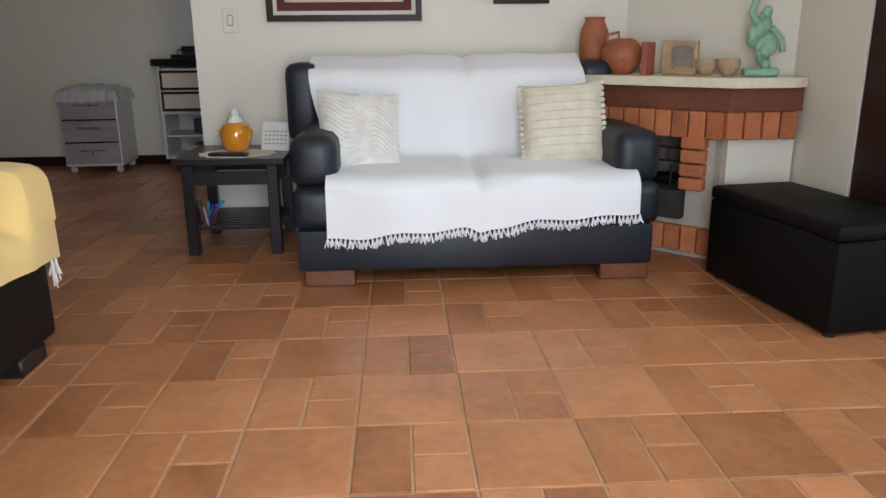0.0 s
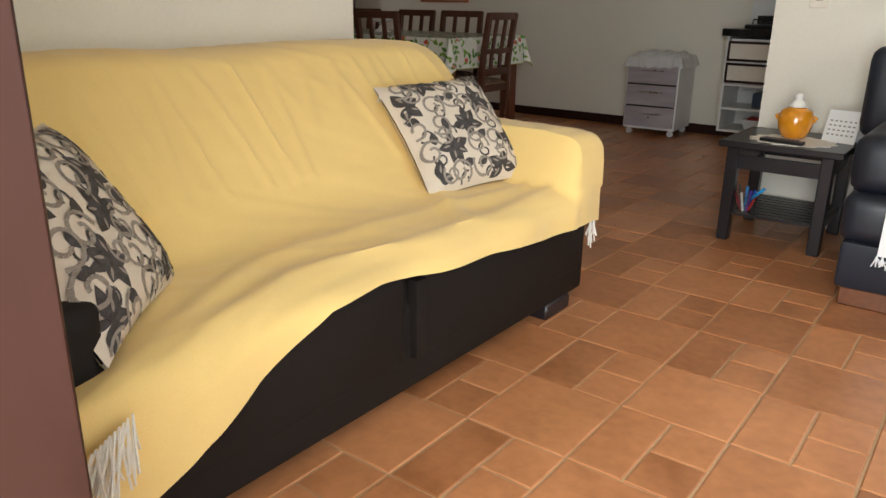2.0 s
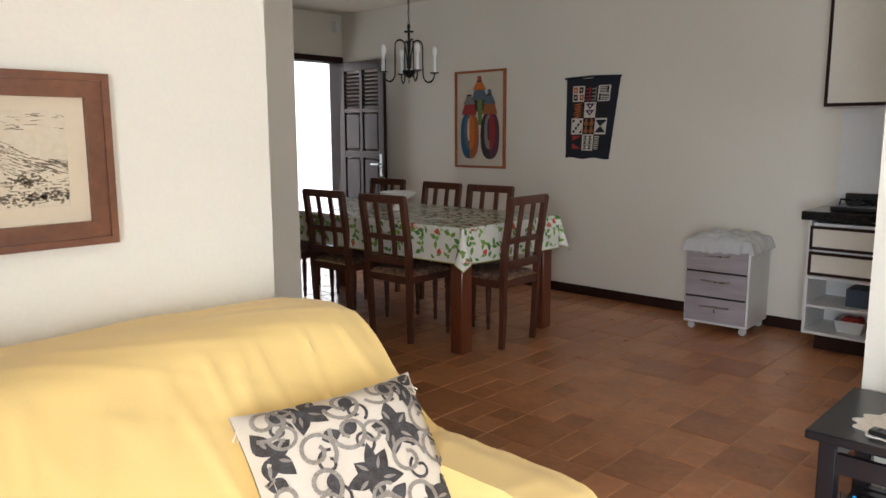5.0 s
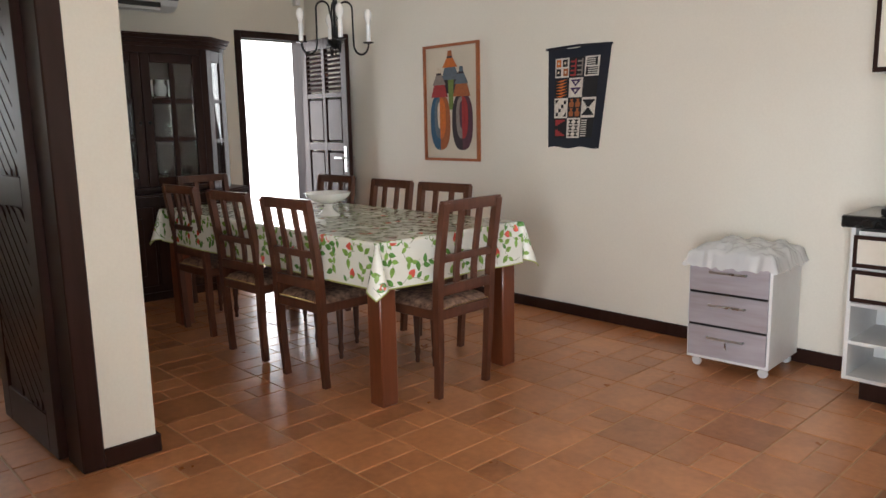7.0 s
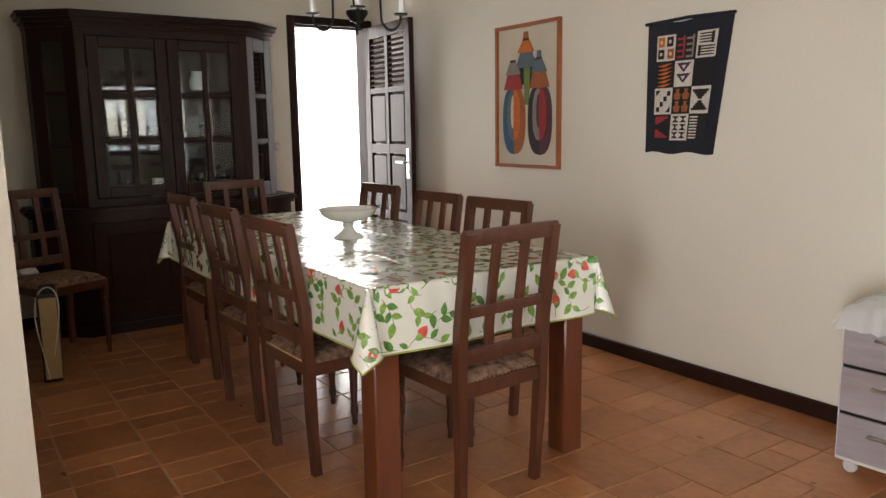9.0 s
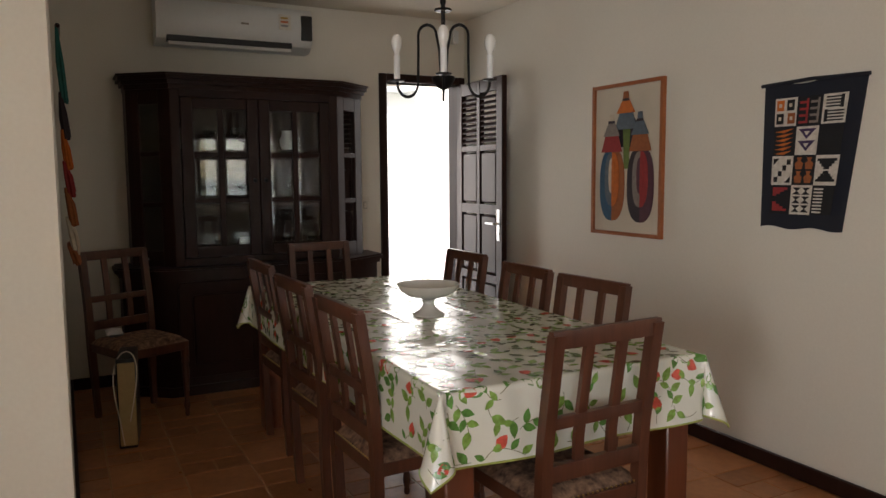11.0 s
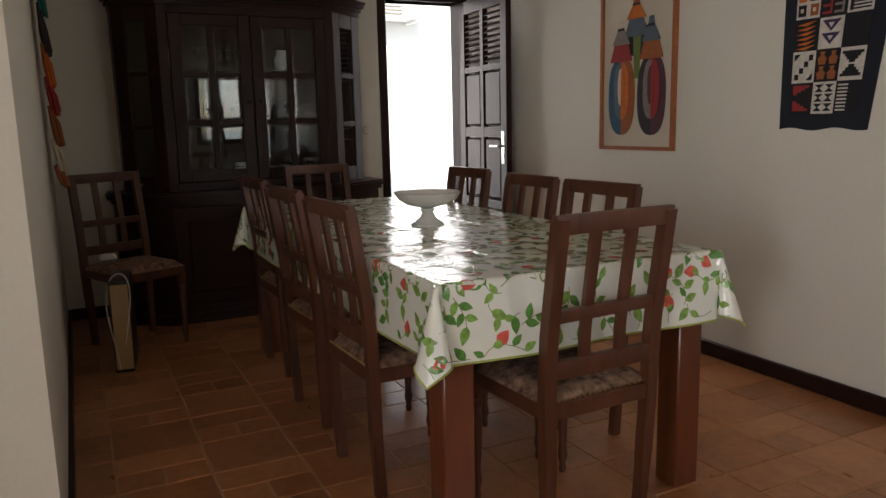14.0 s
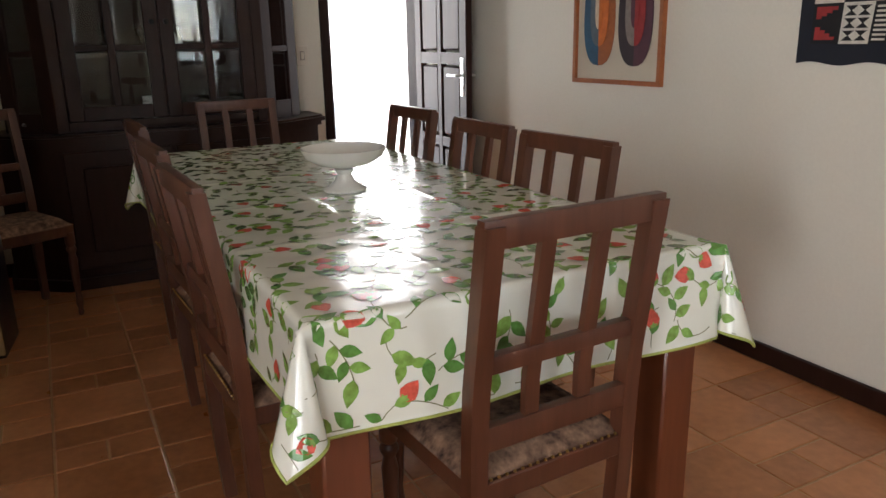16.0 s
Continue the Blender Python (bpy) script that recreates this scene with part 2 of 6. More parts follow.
def sheet(f, nu, nv, bm=None, thick=0.0):
    """A grid of points f(u, v), u and v from 0 to 1, thickened along its normals."""
    bm = bm or bmesh.new()
    g = [[bm.verts.new(f(i / nu, j / nv)) for j in range(nv + 1)] for i in range(nu + 1)]
    for i in range(nu):
        for j in range(nv):
            bm.faces.new((g[i][j], g[i + 1][j], g[i + 1][j + 1], g[i][j + 1]))
    if thick:
        bm.normal_update()
        bmesh.ops.solidify(bm, geom=bm.faces[:], thickness=thick)
    return bm


def prism(pts, z0, z1, bm=None):
    """Extrudes an outline in x, y from z0 to z1."""
    bm = bm or bmesh.new()
    lo = [bm.verts.new((x, y, z0)) for x, y in pts]
    hi = [bm.verts.new((x, y, z1)) for x, y in pts]
    n = len(pts)
    for i in range(n):
        bm.faces.new((lo[i], lo[(i + 1) % n], hi[(i + 1) % n], hi[i]))
    bm.faces.new(lo[::-1])
    bm.faces.new(hi)
    return bm


def link(name, bm, material, smooth=40):
    bmesh.ops.recalc_face_normals(bm, faces=bm.faces[:])
    me = bpy.data.meshes.new(name)
    bm.to_mesh(me)
    bm.free()
    me.materials.append(material)
    if smooth:
        me.shade_smooth()
        me.set_sharp_from_angle(angle=radians(smooth))
    return new(name, me)


def part(name, bm, material, parent, label="", m=None, smooth=40):
    ob = link(name, bm, material, smooth)
    ob.parent = parent
    if m is not None:
        ob.matrix_basis = m
    return tagged(ob, label)


def again(ob, parent, m):
    o = new(ob.name.split(".")[0], ob.data)
    o.parent = parent
    o.matrix_basis = m
    return o


def thing(name, m, label, category, group=""):
    ob = new(name)
    ob.matrix_basis = m
    return tagged(ob, label, category, group)


def solid(name, bm, material, label, category, kind="", m=None, smooth=40, group=""):
    ob = link(name, bm, material, smooth)
    if m is not None:
        ob.matrix_basis = m
    return tagged(ob, label, category, group, kind)


def setting(name, boxes, material, label, category="wall"):
    bm = bmesh.new()
    for b in boxes:
        box(bm, *b)
    return solid(name, bm, material, label, category, "structure", smooth=0)


def decal(polys, lift, bm=None, place=None):
    """Flat pieces with a little thickness; place maps (x, y) to a point and its normal."""
    bm = bm or bmesh.new()
    for poly in polys:
        vs = []
        for x, y in poly:
            p, n = place(x, y)
            vs.append(bm.verts.new(Vector(p) + Vector(n) * lift))
        bm.faces.new(vs)
    return bm


# ---- the setting ----
NORTH, WEST, EAST, SOUTH, CEIL = 6.353, -6.30, 2.07, -0.20, 2.54
SOFA_WALL, SOFA_END, HALL_N, DINE_S, POST_X = -1.904, 2.47, 3.285, 3.485, -3.175
WHITE_Y, WHITE_X = 3.973, -0.64

tagged(link("floor", boxed(WEST - 0.2, EAST + 0.2, SOUTH - 0.2, NORTH + 0.2, -0.15, -0.004), GROUT, 0), "terracotta tile floor with sandy grout", "floor", kind="structure")
floor = bpy.data.objects["floor"]
# runs 3.4 m past the east wall: unseen overhang added to block sun
setting("ceiling", [(WEST - 0.2, EAST + 3.4, SOUTH - 1.2, NORTH + 0.2, CEIL, CEIL + 0.2)], CEILING, "plain cream painted ceiling slab with an added sun-blocking overhang", "ceiling")
setting("wall_north", [(WEST - 0.2, EAST + 0.2, NORTH, NORTH + 0.2, -0.1, CEIL)], PLASTER, "plain cream plastered dining room wall")
D0, D1, DTOP = 5.69, 6.30, 2.05
# y 2.55 to 3.25 holds an unseen opening, added for the hall fill lamp
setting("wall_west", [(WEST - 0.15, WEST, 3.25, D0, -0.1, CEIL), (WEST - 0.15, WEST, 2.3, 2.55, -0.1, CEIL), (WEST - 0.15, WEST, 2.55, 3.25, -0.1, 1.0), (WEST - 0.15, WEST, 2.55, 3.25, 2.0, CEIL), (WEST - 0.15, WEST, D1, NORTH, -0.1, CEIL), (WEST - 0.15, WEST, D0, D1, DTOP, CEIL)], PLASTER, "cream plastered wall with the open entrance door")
setting("wall_dining_south", [(WEST, POST_X, HALL_N, DINE_S, -0.1, CEIL)], PLASTER, "cream plastered partition between hallway and dining room")
setting("wall_sofa", [(SOFA_WALL - 0.15, SOFA_WALL, SOUTH, SOFA_END, -0.1, CEIL)], PLASTER, "cream plastered wall behind the yellow sofa")
setting("wall_hall_south", [(WEST, SOFA_WALL - 0.15, SOFA_END - 0.15, SOFA_END, -0.1, CEIL)], PLASTER, "plain cream hallway wall")
setting("wall_hall_header", [(POST_X - 0.16, POST_X, SOFA_END, HALL_N, 2.12, CEIL)], PLASTER, "cream wall above the hallway door")
setting("wall_white_sofa", [(WHITE_X, EAST, WHITE_Y, WHITE_Y + 0.14, -0.1, CEIL)], PLASTER, "cream plastered wall behind the black sofa")
G0, G1, GTOP = 0.3, 2.80, 2.1
K0, K1, KZ0, KZ1, KEAST = 5.2, 6.3, 0.95, 1.95, 0.35
setting("wall_east", [(EAST, EAST + 0.15, SOUTH, G0, -0.1, CEIL), (EAST, EAST + 0.15, G1, WHITE_Y + 0.14, -0.1, CEIL),
                      (EAST, EAST + 0.15, G0, G1, GTOP, CEIL)], PLASTER, "cream plastered wall with the terrace door opening")
setting("wall_kitchen_east", [(KEAST, KEAST + 0.15, WHITE_Y + 0.14, K0, -0.1, CEIL), (KEAST, KEAST + 0.15, K1, NORTH, -0.1, CEIL),
                              (KEAST, KEAST + 0.15, K0, K1, -0.1, KZ0), (KEAST, KEAST + 0.15, K0, K1, KZ1, CEIL)], PLASTER, "plain cream kitchen wall with a window")
S0, S1 = -0.11, 1.10
setting("wall_south", [(SOFA_WALL - 0.15, S0, SOUTH - 0.15, SOUTH, -0.1, CEIL), (S1, EAST + 0.15, SOUTH - 0.15, SOUTH, -0.1, CEIL), (S0, S1, SOUTH - 0.15, SOUTH, 2.12, CEIL)], PLASTER, "cream plastered wall with the open porch doorway")
# outdoors
setting("ground", [(-400, 400, -400, 400, -0.4, -0.16)], GRASS, "dry grass ground round the house", "ground")
setting("paving", [(-9.2, WEST - 0.16, 2.0, 11.0, -0.2, -0.02)], WHITEWALL, "pale paving of the yard outside the entrance", "paving")
setting("backdrop_yard_wall", [(-9.4, -9.2, 2.0, 11.0, -0.3, 4.5)], WHITEWALL, "white rendered yard wall outside the entrance")

skirt = 0.075
for name, b in (("baseboard_north", (WEST, EAST, NORTH - 0.016, NORTH, 0, skirt)), ("baseboard_hall", (WEST, POST_X - 0.17, HALL_N - 0.016, HALL_N, 0, skirt)),
                ("baseboard_post", (POST_X, POST_X + 0.016, HALL_N - 0.004, DINE_S + 0.016, 0, skirt)), ("baseboard_partition", (WEST, POST_X, DINE_S, DINE_S + 0.016, 0, skirt)),
                ("baseboard_west", (WEST, WEST + 0.016, DINE_S + 0.016, D0 - 0.07, 0, skirt)), ("baseboard_sofa", (SOFA_WALL, SOFA_WALL + 0.016, SOUTH, SOFA_END, 0, skirt))):
    solid(name, boxed(*b, bevel=0.004), DARKWOOD, "dark stained wooden baseboard along the wall", "baseboard", "structure")

# chimney breast across the corner
CHX, CHY = 1.53, 3.29
solid("wall_chimney", prism([(CHX, WHITE_Y), (EAST, CHY), (EAST, WHITE_Y)], 0.5, CEIL), PLASTER, "white plastered chimney breast across the corner", "wall", "structure", smooth=0)


def door_frame(name, label, members):
    f = thing(name, Matrix(), label, "door frame")
    f["kind"] = "structure"
    for n, b in members:
        part(n, boxed(*b, bevel=0.006), DARKWOOD, f)
    return f


door_frame("door_frame_1", "dark wooden frame of the entrance door", [
    ("jamb", (WEST - 0.16, WEST + 0.02, D0 - 0.06, D0, 0, DTOP + 0.06)), ("jamb", (WEST - 0.16, WEST + 0.02, D1 - 0.005, D1 + 0.05, 0, DTOP + 0.06)), ("lintel", (WEST - 0.16, WEST + 0.018, D0, D1, DTOP, DTOP + 0.06))])
door_frame("door_frame_2", "dark wooden frame of the hallway door", [
    ("jamb", (POST_X - 0.16, POST_X + 0.014, HALL_N - 0.085, HALL_N - 0.002, 0, 2.12)), ("jamb", (POST_X - 0.16, POST_X + 0.014, SOFA_END + 0.002, SOFA_END + 0.06, 0, 2.12)), ("lintel", (POST_X - 0.16, POST_X + 0.012, SOFA_END + 0.06, HALL_N - 0.085, 2.06, 2.12))])


def glazed(name, label, y0, y1, z0, z1, bays, rows, wx):
    """A dark-framed window in the east wall."""
    w = thing(name, Matrix(), label, "window")
    w["kind"] = "structure"
    t = 0.07
    for b in ((y0, y0 + t, z0, z1), (y1 - t, y1, z0, z1), (y0 + t, y1 - t, z0, z0 + t), (y0 + t, y1 - t, z1 - t, z1)):
        part("window_frame", boxed(wx + 0.02, wx + 0.12, *b, bevel=0.005), DARKWOOD, w)
    for k in range(1, bays):
        y = y0 + (y1 - y0) * k / bays
        part("mullion", boxed(wx + 0.04, wx + 0.1, y - 0.02, y + 0.02, z0 + t, z1 - t), DARKWOOD, w)
    for k in range(1, rows):
        z = z0 + (z1 - z0) * k / rows
        part("glazing_bar", boxed(wx + 0.05, wx + 0.09, y0 + t, y1 - t, z - 0.012, z + 0.012), DARKWOOD, w)
    if rows == 1:
        part("shutter", boxed(wx - 0.004, wx + 0.03, y1 - 0.34, y1 - 0.02, z0 + 0.02, z1, bevel=0.006), DARKWOOD, w, "dark wooden shutter folded at the jamb")
    p = part("pane", boxed(wx + 0.066, wx + 0.072, y0 + t, y1 - t, z0 + t, z1 - t), CLEARGLASS, w)
    p.visible_shadow = False


glazed("window_1", "dark-framed glazed terrace door", G0, G1, 0.0, GTOP, 3, 1, EAST)
glazed("window_2", "dark-framed kitchen window with glazing bars", K0, K1, KZ0, KZ1, 3, 4, KEAST)


def panel_door():
    """The entrance door: raised panels, louvred lights above; hinge at x = 0, leaf along +x."""
    d = thing("door_1", pose(WEST + 0.05, D1 - 0.02, 0.01, 0, 0, -2.5), "open dark wooden panel door with louvred upper lights", "door")
    d["kind"] = "structure"
    w, h, t = 0.72, 2.03, 0.04
    core = bmesh.new()
    st = 0.085
    xs = (st, w / 2 - 0.025, w / 2 + 0.025, w - st)
    zs = (0.14, 0.56, 0.62, 1.06, 1.13, 1.52, 1.56, 1.94)
    for a, b in ((0, st), (w / 2 - 0.025, w / 2 + 0.025), (w - st, w)):
        box(core, a, b, -t / 2, t / 2, 0, h, bevel=0.003)
    for z0, z1 in ((0, zs[0]), (zs[1], zs[2]), (zs[3], zs[4]), (zs[5], zs[6]), (zs[7], h)):
        for a, b in ((xs[0], xs[1]), (xs[2], xs[3])):
            box(core, a, b, -t / 2 + 0.001, t / 2 - 0.001, z0, z1)
    part("door_leaf", core, DARKWOOD, d)
    for a, b in ((xs[0], xs[1]), (xs[2], xs[3])):
        for k in range(4):
            z0, z1 = zs[2 * k], zs[2 * k + 1]
            if k < 3:
                part("panel", boxed(a + 0.012, b - 0.012, -0.014, 0.014, z0 + 0.012, z1 - 0.012, bevel=0.011), DARKWOOD, d)
            else:
                for j in range(9):
                    z = z0 + 0.02 + j * (z1 - z0 - 0.03) / 9
                    part("slat", boxed(-(b - a) / 2, (b - a) / 2, -0.018, 0.018, -0.003, 0.003), DARKWOOD, d, m=pose((a + b) / 2, 0, z + 0.01, 40))
    for s in (-1, 1):
        hd = part("handle", tube([(w - 0.05, s * 0.02, 1.0), (w - 0.05, s * 0.06, 1.0), (w - 0.16, s * 0.062, 1.0)], 0.009), STEEL, d, "steel lever handle")
        part("plate", boxed(w - 0.07, w - 0.03, s * 0.02 - 0.004, s * 0.02 + 0.004, 0.88, 1.1, bevel=0.002), STEEL, hd)
    return d


panel_door()


def slat_door(name, label, m, w, handle_side):
    """A dark door with two fields of diagonal boards; hinge at x = 0."""
    d = thing(name, m, label, "door")
    d["kind"] = "structure"
    h, t = 2.05, 0.042
    fr = bmesh.new()
    for a, b, z0, z1 in ((0, 0.1, 0, h), (w - 0.1, w, 0, h), (0.1, w - 0.1, 0, 0.16), (0.1, w - 0.1, 0.98, 1.1), (0.1, w - 0.1, h - 0.12, h)):
        box(fr, a, b, -t / 2, t / 2, z0, z1, bevel=0.003)
    part("door_leaf", fr, DARKWOOD, d)
    for z0, z1 in ((0.16, 0.98), (1.1, h - 0.12)):
        part("panel", boxed(0.1, w - 0.1, -0.008, 0.008, z0, z1), DARKWOOD, d)
        x0, x1 = 0.1, w - 0.1
        n = 15
        for k in range(n):
            c = z0 + (k - 4) * 0.085
            # a diagonal board, cut to the field
            pts = []
            for x, z in ((x0, c), (x1, c + (x1 - x0)), (x1, c + (x1 - x0) + 0.07), (x0, c + 0.07)):
                pts.append((x, min(max(z, z0), z1)))
            if pts[0][1] < z1 and pts[2][1] > z0:
                lo = [(x0 if i in (0, 3) else x1, 0) for i in range(4)]
                poly = []
                steps = 8
                for i in range(steps + 1):
                    x = x0 + (x1 - x0) * i / steps
                    a, b = max(c + x - x0, z0), min(c + x - x0 + 0.07, z1)
                    if b > a + 0.001:
                        poly.append((x, a, b))
                if len(poly) > 1:
                    bm = bmesh.new()
                    outline = [(x, a) for x, a, b in poly] + [(x, b) for x, a, b in poly[::-1]]
                    prism(outline, -0.016, 0.016, bm)
                    part("slat", bm, DARKWOOD, d, m=pose(0, 0, 0, 90))
    for s in (-1, 1):
        hd = part("handle", tube([(w - 0.06, s * 0.02, 0.97), (w - 0.06, s * 0.06, 0.97), (w - 0.17, s * 0.06, 0.975)], 0.008), IRON, d, "black lever handle")
        part("plate", boxed(w - 0.08, w - 0.04, s * 0.021 - 0.003, s * 0.021 + 0.003, 0.84, 1.05), IRON, hd)
    for z in (0.28, 1.02, 1.75):
        part("hinge", boxed(-0.02, 0.03, -t / 2 - 0.006, -t / 2 + 0.002, z, z + 0.1, bevel=0.002), BRASS, d, "aged brass hinge")
    return d


slat_door("door_2", "open dark wooden hallway door with diagonal boards", pose(POST_X - 0.17, HALL_N - 0.095, 0.01, 0, 0, 181.5), 0.70, 1)
slat_door("door_3", "open dark wooden porch door with diagonal boards", pose(S0 - 0.03, SOUTH + 0.01, 0.01, 0, 0, 89), 0.535, 1)

# ---- living room ----


def smooth01(t):
    t = min(max(t, 0), 1)
    return t * t * (3 - 2 * t)


def polyline(pts, s):
    """The point at the fraction s of a line of points, by length."""
    ls = [math.dist(a, b) for a, b in zip(pts, pts[1:])]
    d = s * sum(ls)
    for a, b, l in zip(pts, pts[1:], ls):
        if d <= l or b is pts[-1]:
            k = min(d / l, 1)
            return tuple(p + (q - p) * k for p, q in zip(a, b))
        d -= l


def soft_line(pts, s):
    """The same, with its corners rounded."""
    k = [polyline(pts, min(max(s + e, 0), 1)) for e in (-0.02, -0.01, 0, 0.01, 0.02)]
    return tuple(sum(c) / 5 for c in zip(*k))


def fringe(points, down, length, spread, seed, rings=2):
    """Loose threads that hang from points, as one mesh."""
    r = random.Random(seed)
    bm = bmesh.new()
    for p in points:
        p = Vector(p)
        for _ in range(rings):
            l = length * r.uniform(0.6, 1.15)
            e = Vector((r.uniform(-spread, spread), r.uniform(-spread, spread), 0))
            tube([p, p + Vector(down) * l * 0.5 + e * 0.4, p + Vector(down) * l + e], 0.0022, 4, bm)
    return bm


def cushion_mesh(w, h, puff, n=16, wobble=0.0):
    bm = bmesh.new()
    for s in (1, -1):
        def f(u, v):
            a, b = 2 * u - 1, 2 * v - 1
            pin = 1 - 0.07 * (1 - a * a) * abs(b) ** 3
            pin2 = 1 - 0.07 * (1 - b * b) * abs(a) ** 3
            z = puff * (max(0, (1 - a ** 4) * (1 - b ** 4))) ** 0.6
            z += wobble * noise.noise((a * 2, b * 2, s))
            return (a * w / 2 * pin2, b * h / 2 * pin, s * max(z, 0.003))
        sheet(f, n, n, bm)
    bmesh.ops.remove_doubles(bm, verts=bm.verts[:], dist=0.0005)
    return bm


def cushion_place(w, h, puff):
    def place(x, y):
        a, b = min(max(2 * x / w, -1), 1), min(max(2 * y / h, -1), 1)
        z = puff * (max(0, (1 - a ** 4) * (1 - b ** 4))) ** 0.6
        pin = 1 - 0.07 * (1 - a * a) * abs(b) ** 3
        pin2 = 1 - 0.07 * (1 - b * b) * abs(a) ** 3
        return (x * pin2, y * pin, z), (0, 0, 1)
    return place


def leaf_poly(x, y, a, l, w, n=6):
    pts = []
    for i in range(n + 1):
        t = i / n
        pts.append((t * l, w * math.sin(math.pi * t ** 0.8)))
    for i in range(n - 1, 0, -1):
        t = i / n
        pts.append((t * l, -w * math.sin(math.pi * t ** 0.8)))
    c, s = math.cos(a), math.sin(a)
    return [(x + px * c - py * s, y + px * s + py * c) for px, py in pts]


def ribbon(pts, w):
    """Small quads along a line of (x, y)."""
    out = []
    for i in range(len(pts) - 1):
        (x0, y0), (x1, y1) = pts[i], pts[i + 1]
        d = math.hypot(x1 - x0, y1 - y0) or 1
        nx, ny = -(y1 - y0) / d * w / 2, (x1 - x0) / d * w / 2
        out.append([(x0 + nx, y0 + ny), (x0 - nx, y0 - ny), (x1 - nx, y1 - ny), (x1 + nx, y1 + ny)])
    return out


def curl(x, y, a, r, turns=1.25, n=18):
    pts = []
    for i in range(n + 1):
        t = i / n
        rr = r * (1 - 0.72 * t)
        b = a + turns * 2 * math.pi * t
        pts.append((x + rr * math.cos(b), y + rr * math.sin(b)))
    return pts


def scroll_cushion(m, seed):
    c = thing("scroll_cushion", m, "oatmeal cushion with charcoal flowers and scrolls on the yellow sofa", "cushion", "cushions on the yellow sofa")
    w, h, puff = 0.44, 0.44, 0.075
    part("cover", cushion_mesh(w, h, puff), CUSHION, c)
    r = random.Random(seed)
    dark, grey = [], []
    for gx in range(5):
        for gy in range(5):
            x = -0.176 + gx * 0.088 + r.uniform(-0.012, 0.012)
            y = -0.176 + gy * 0.088 + r.uniform(-0.012, 0.012)
            a = r.uniform(0, 6.28)
            if (gx + 2 * gy) % 3 == 0:
                for k in range(5):
                    dark.append(leaf_poly(x, y, a + k * 1.257 + 0.2 * math.sin(k * 2), 0.052 if k % 2 else 0.066, 0.019))
                    grey.append(leaf_poly(x + 0.018 * math.cos(a + k * 1.257), y + 0.018 * math.sin(a + k * 1.257), a + k * 1.257 + 0.3, 0.03, 0.004))
                dark.append(leaf_poly(x, y, a + 0.6, 0.075, 0.015))
                grey += ribbon(curl(x + 0.05 * math.cos(a + 4), y + 0.05 * math.sin(a + 4), a, 0.034), 0.008)
            else:
                grey += ribbon(curl(x, y, a, 0.046), 0.0095)
                dark += ribbon(curl(x + 0.02, y - 0.03, a + 2, 0.028, 1.0), 0.007)
                dark.append(leaf_poly(x + 0.02, y + 0.02, a + 1, 0.05, 0.016))
    place = cushion_place(w, h, puff)
    lim = lambda ps: [q for q in ps if all(abs(x) < 0.216 and abs(y) < 0.216 for x, y in q)]
    part("flower_print", decal(lim(dark), 0.0020, place=place), INK, c, "charcoal woven flowers")["kind"] = "stuff"
    part("scroll_print", decal(lim(grey), 0.0027, place=place), INK_GREY, c, "taupe woven scrolls")["kind"] = "stuff"
    for s in (-1, 1):
        part("tassel", fringe([(s * 0.2, 0.2, 0), (s * 0.205, 0.195, 0)], (s * 0.5, -0.8, -0.2), 0.035, 0.012, 3, 3), FRINGE, c, "cream thread tassel")
    return c


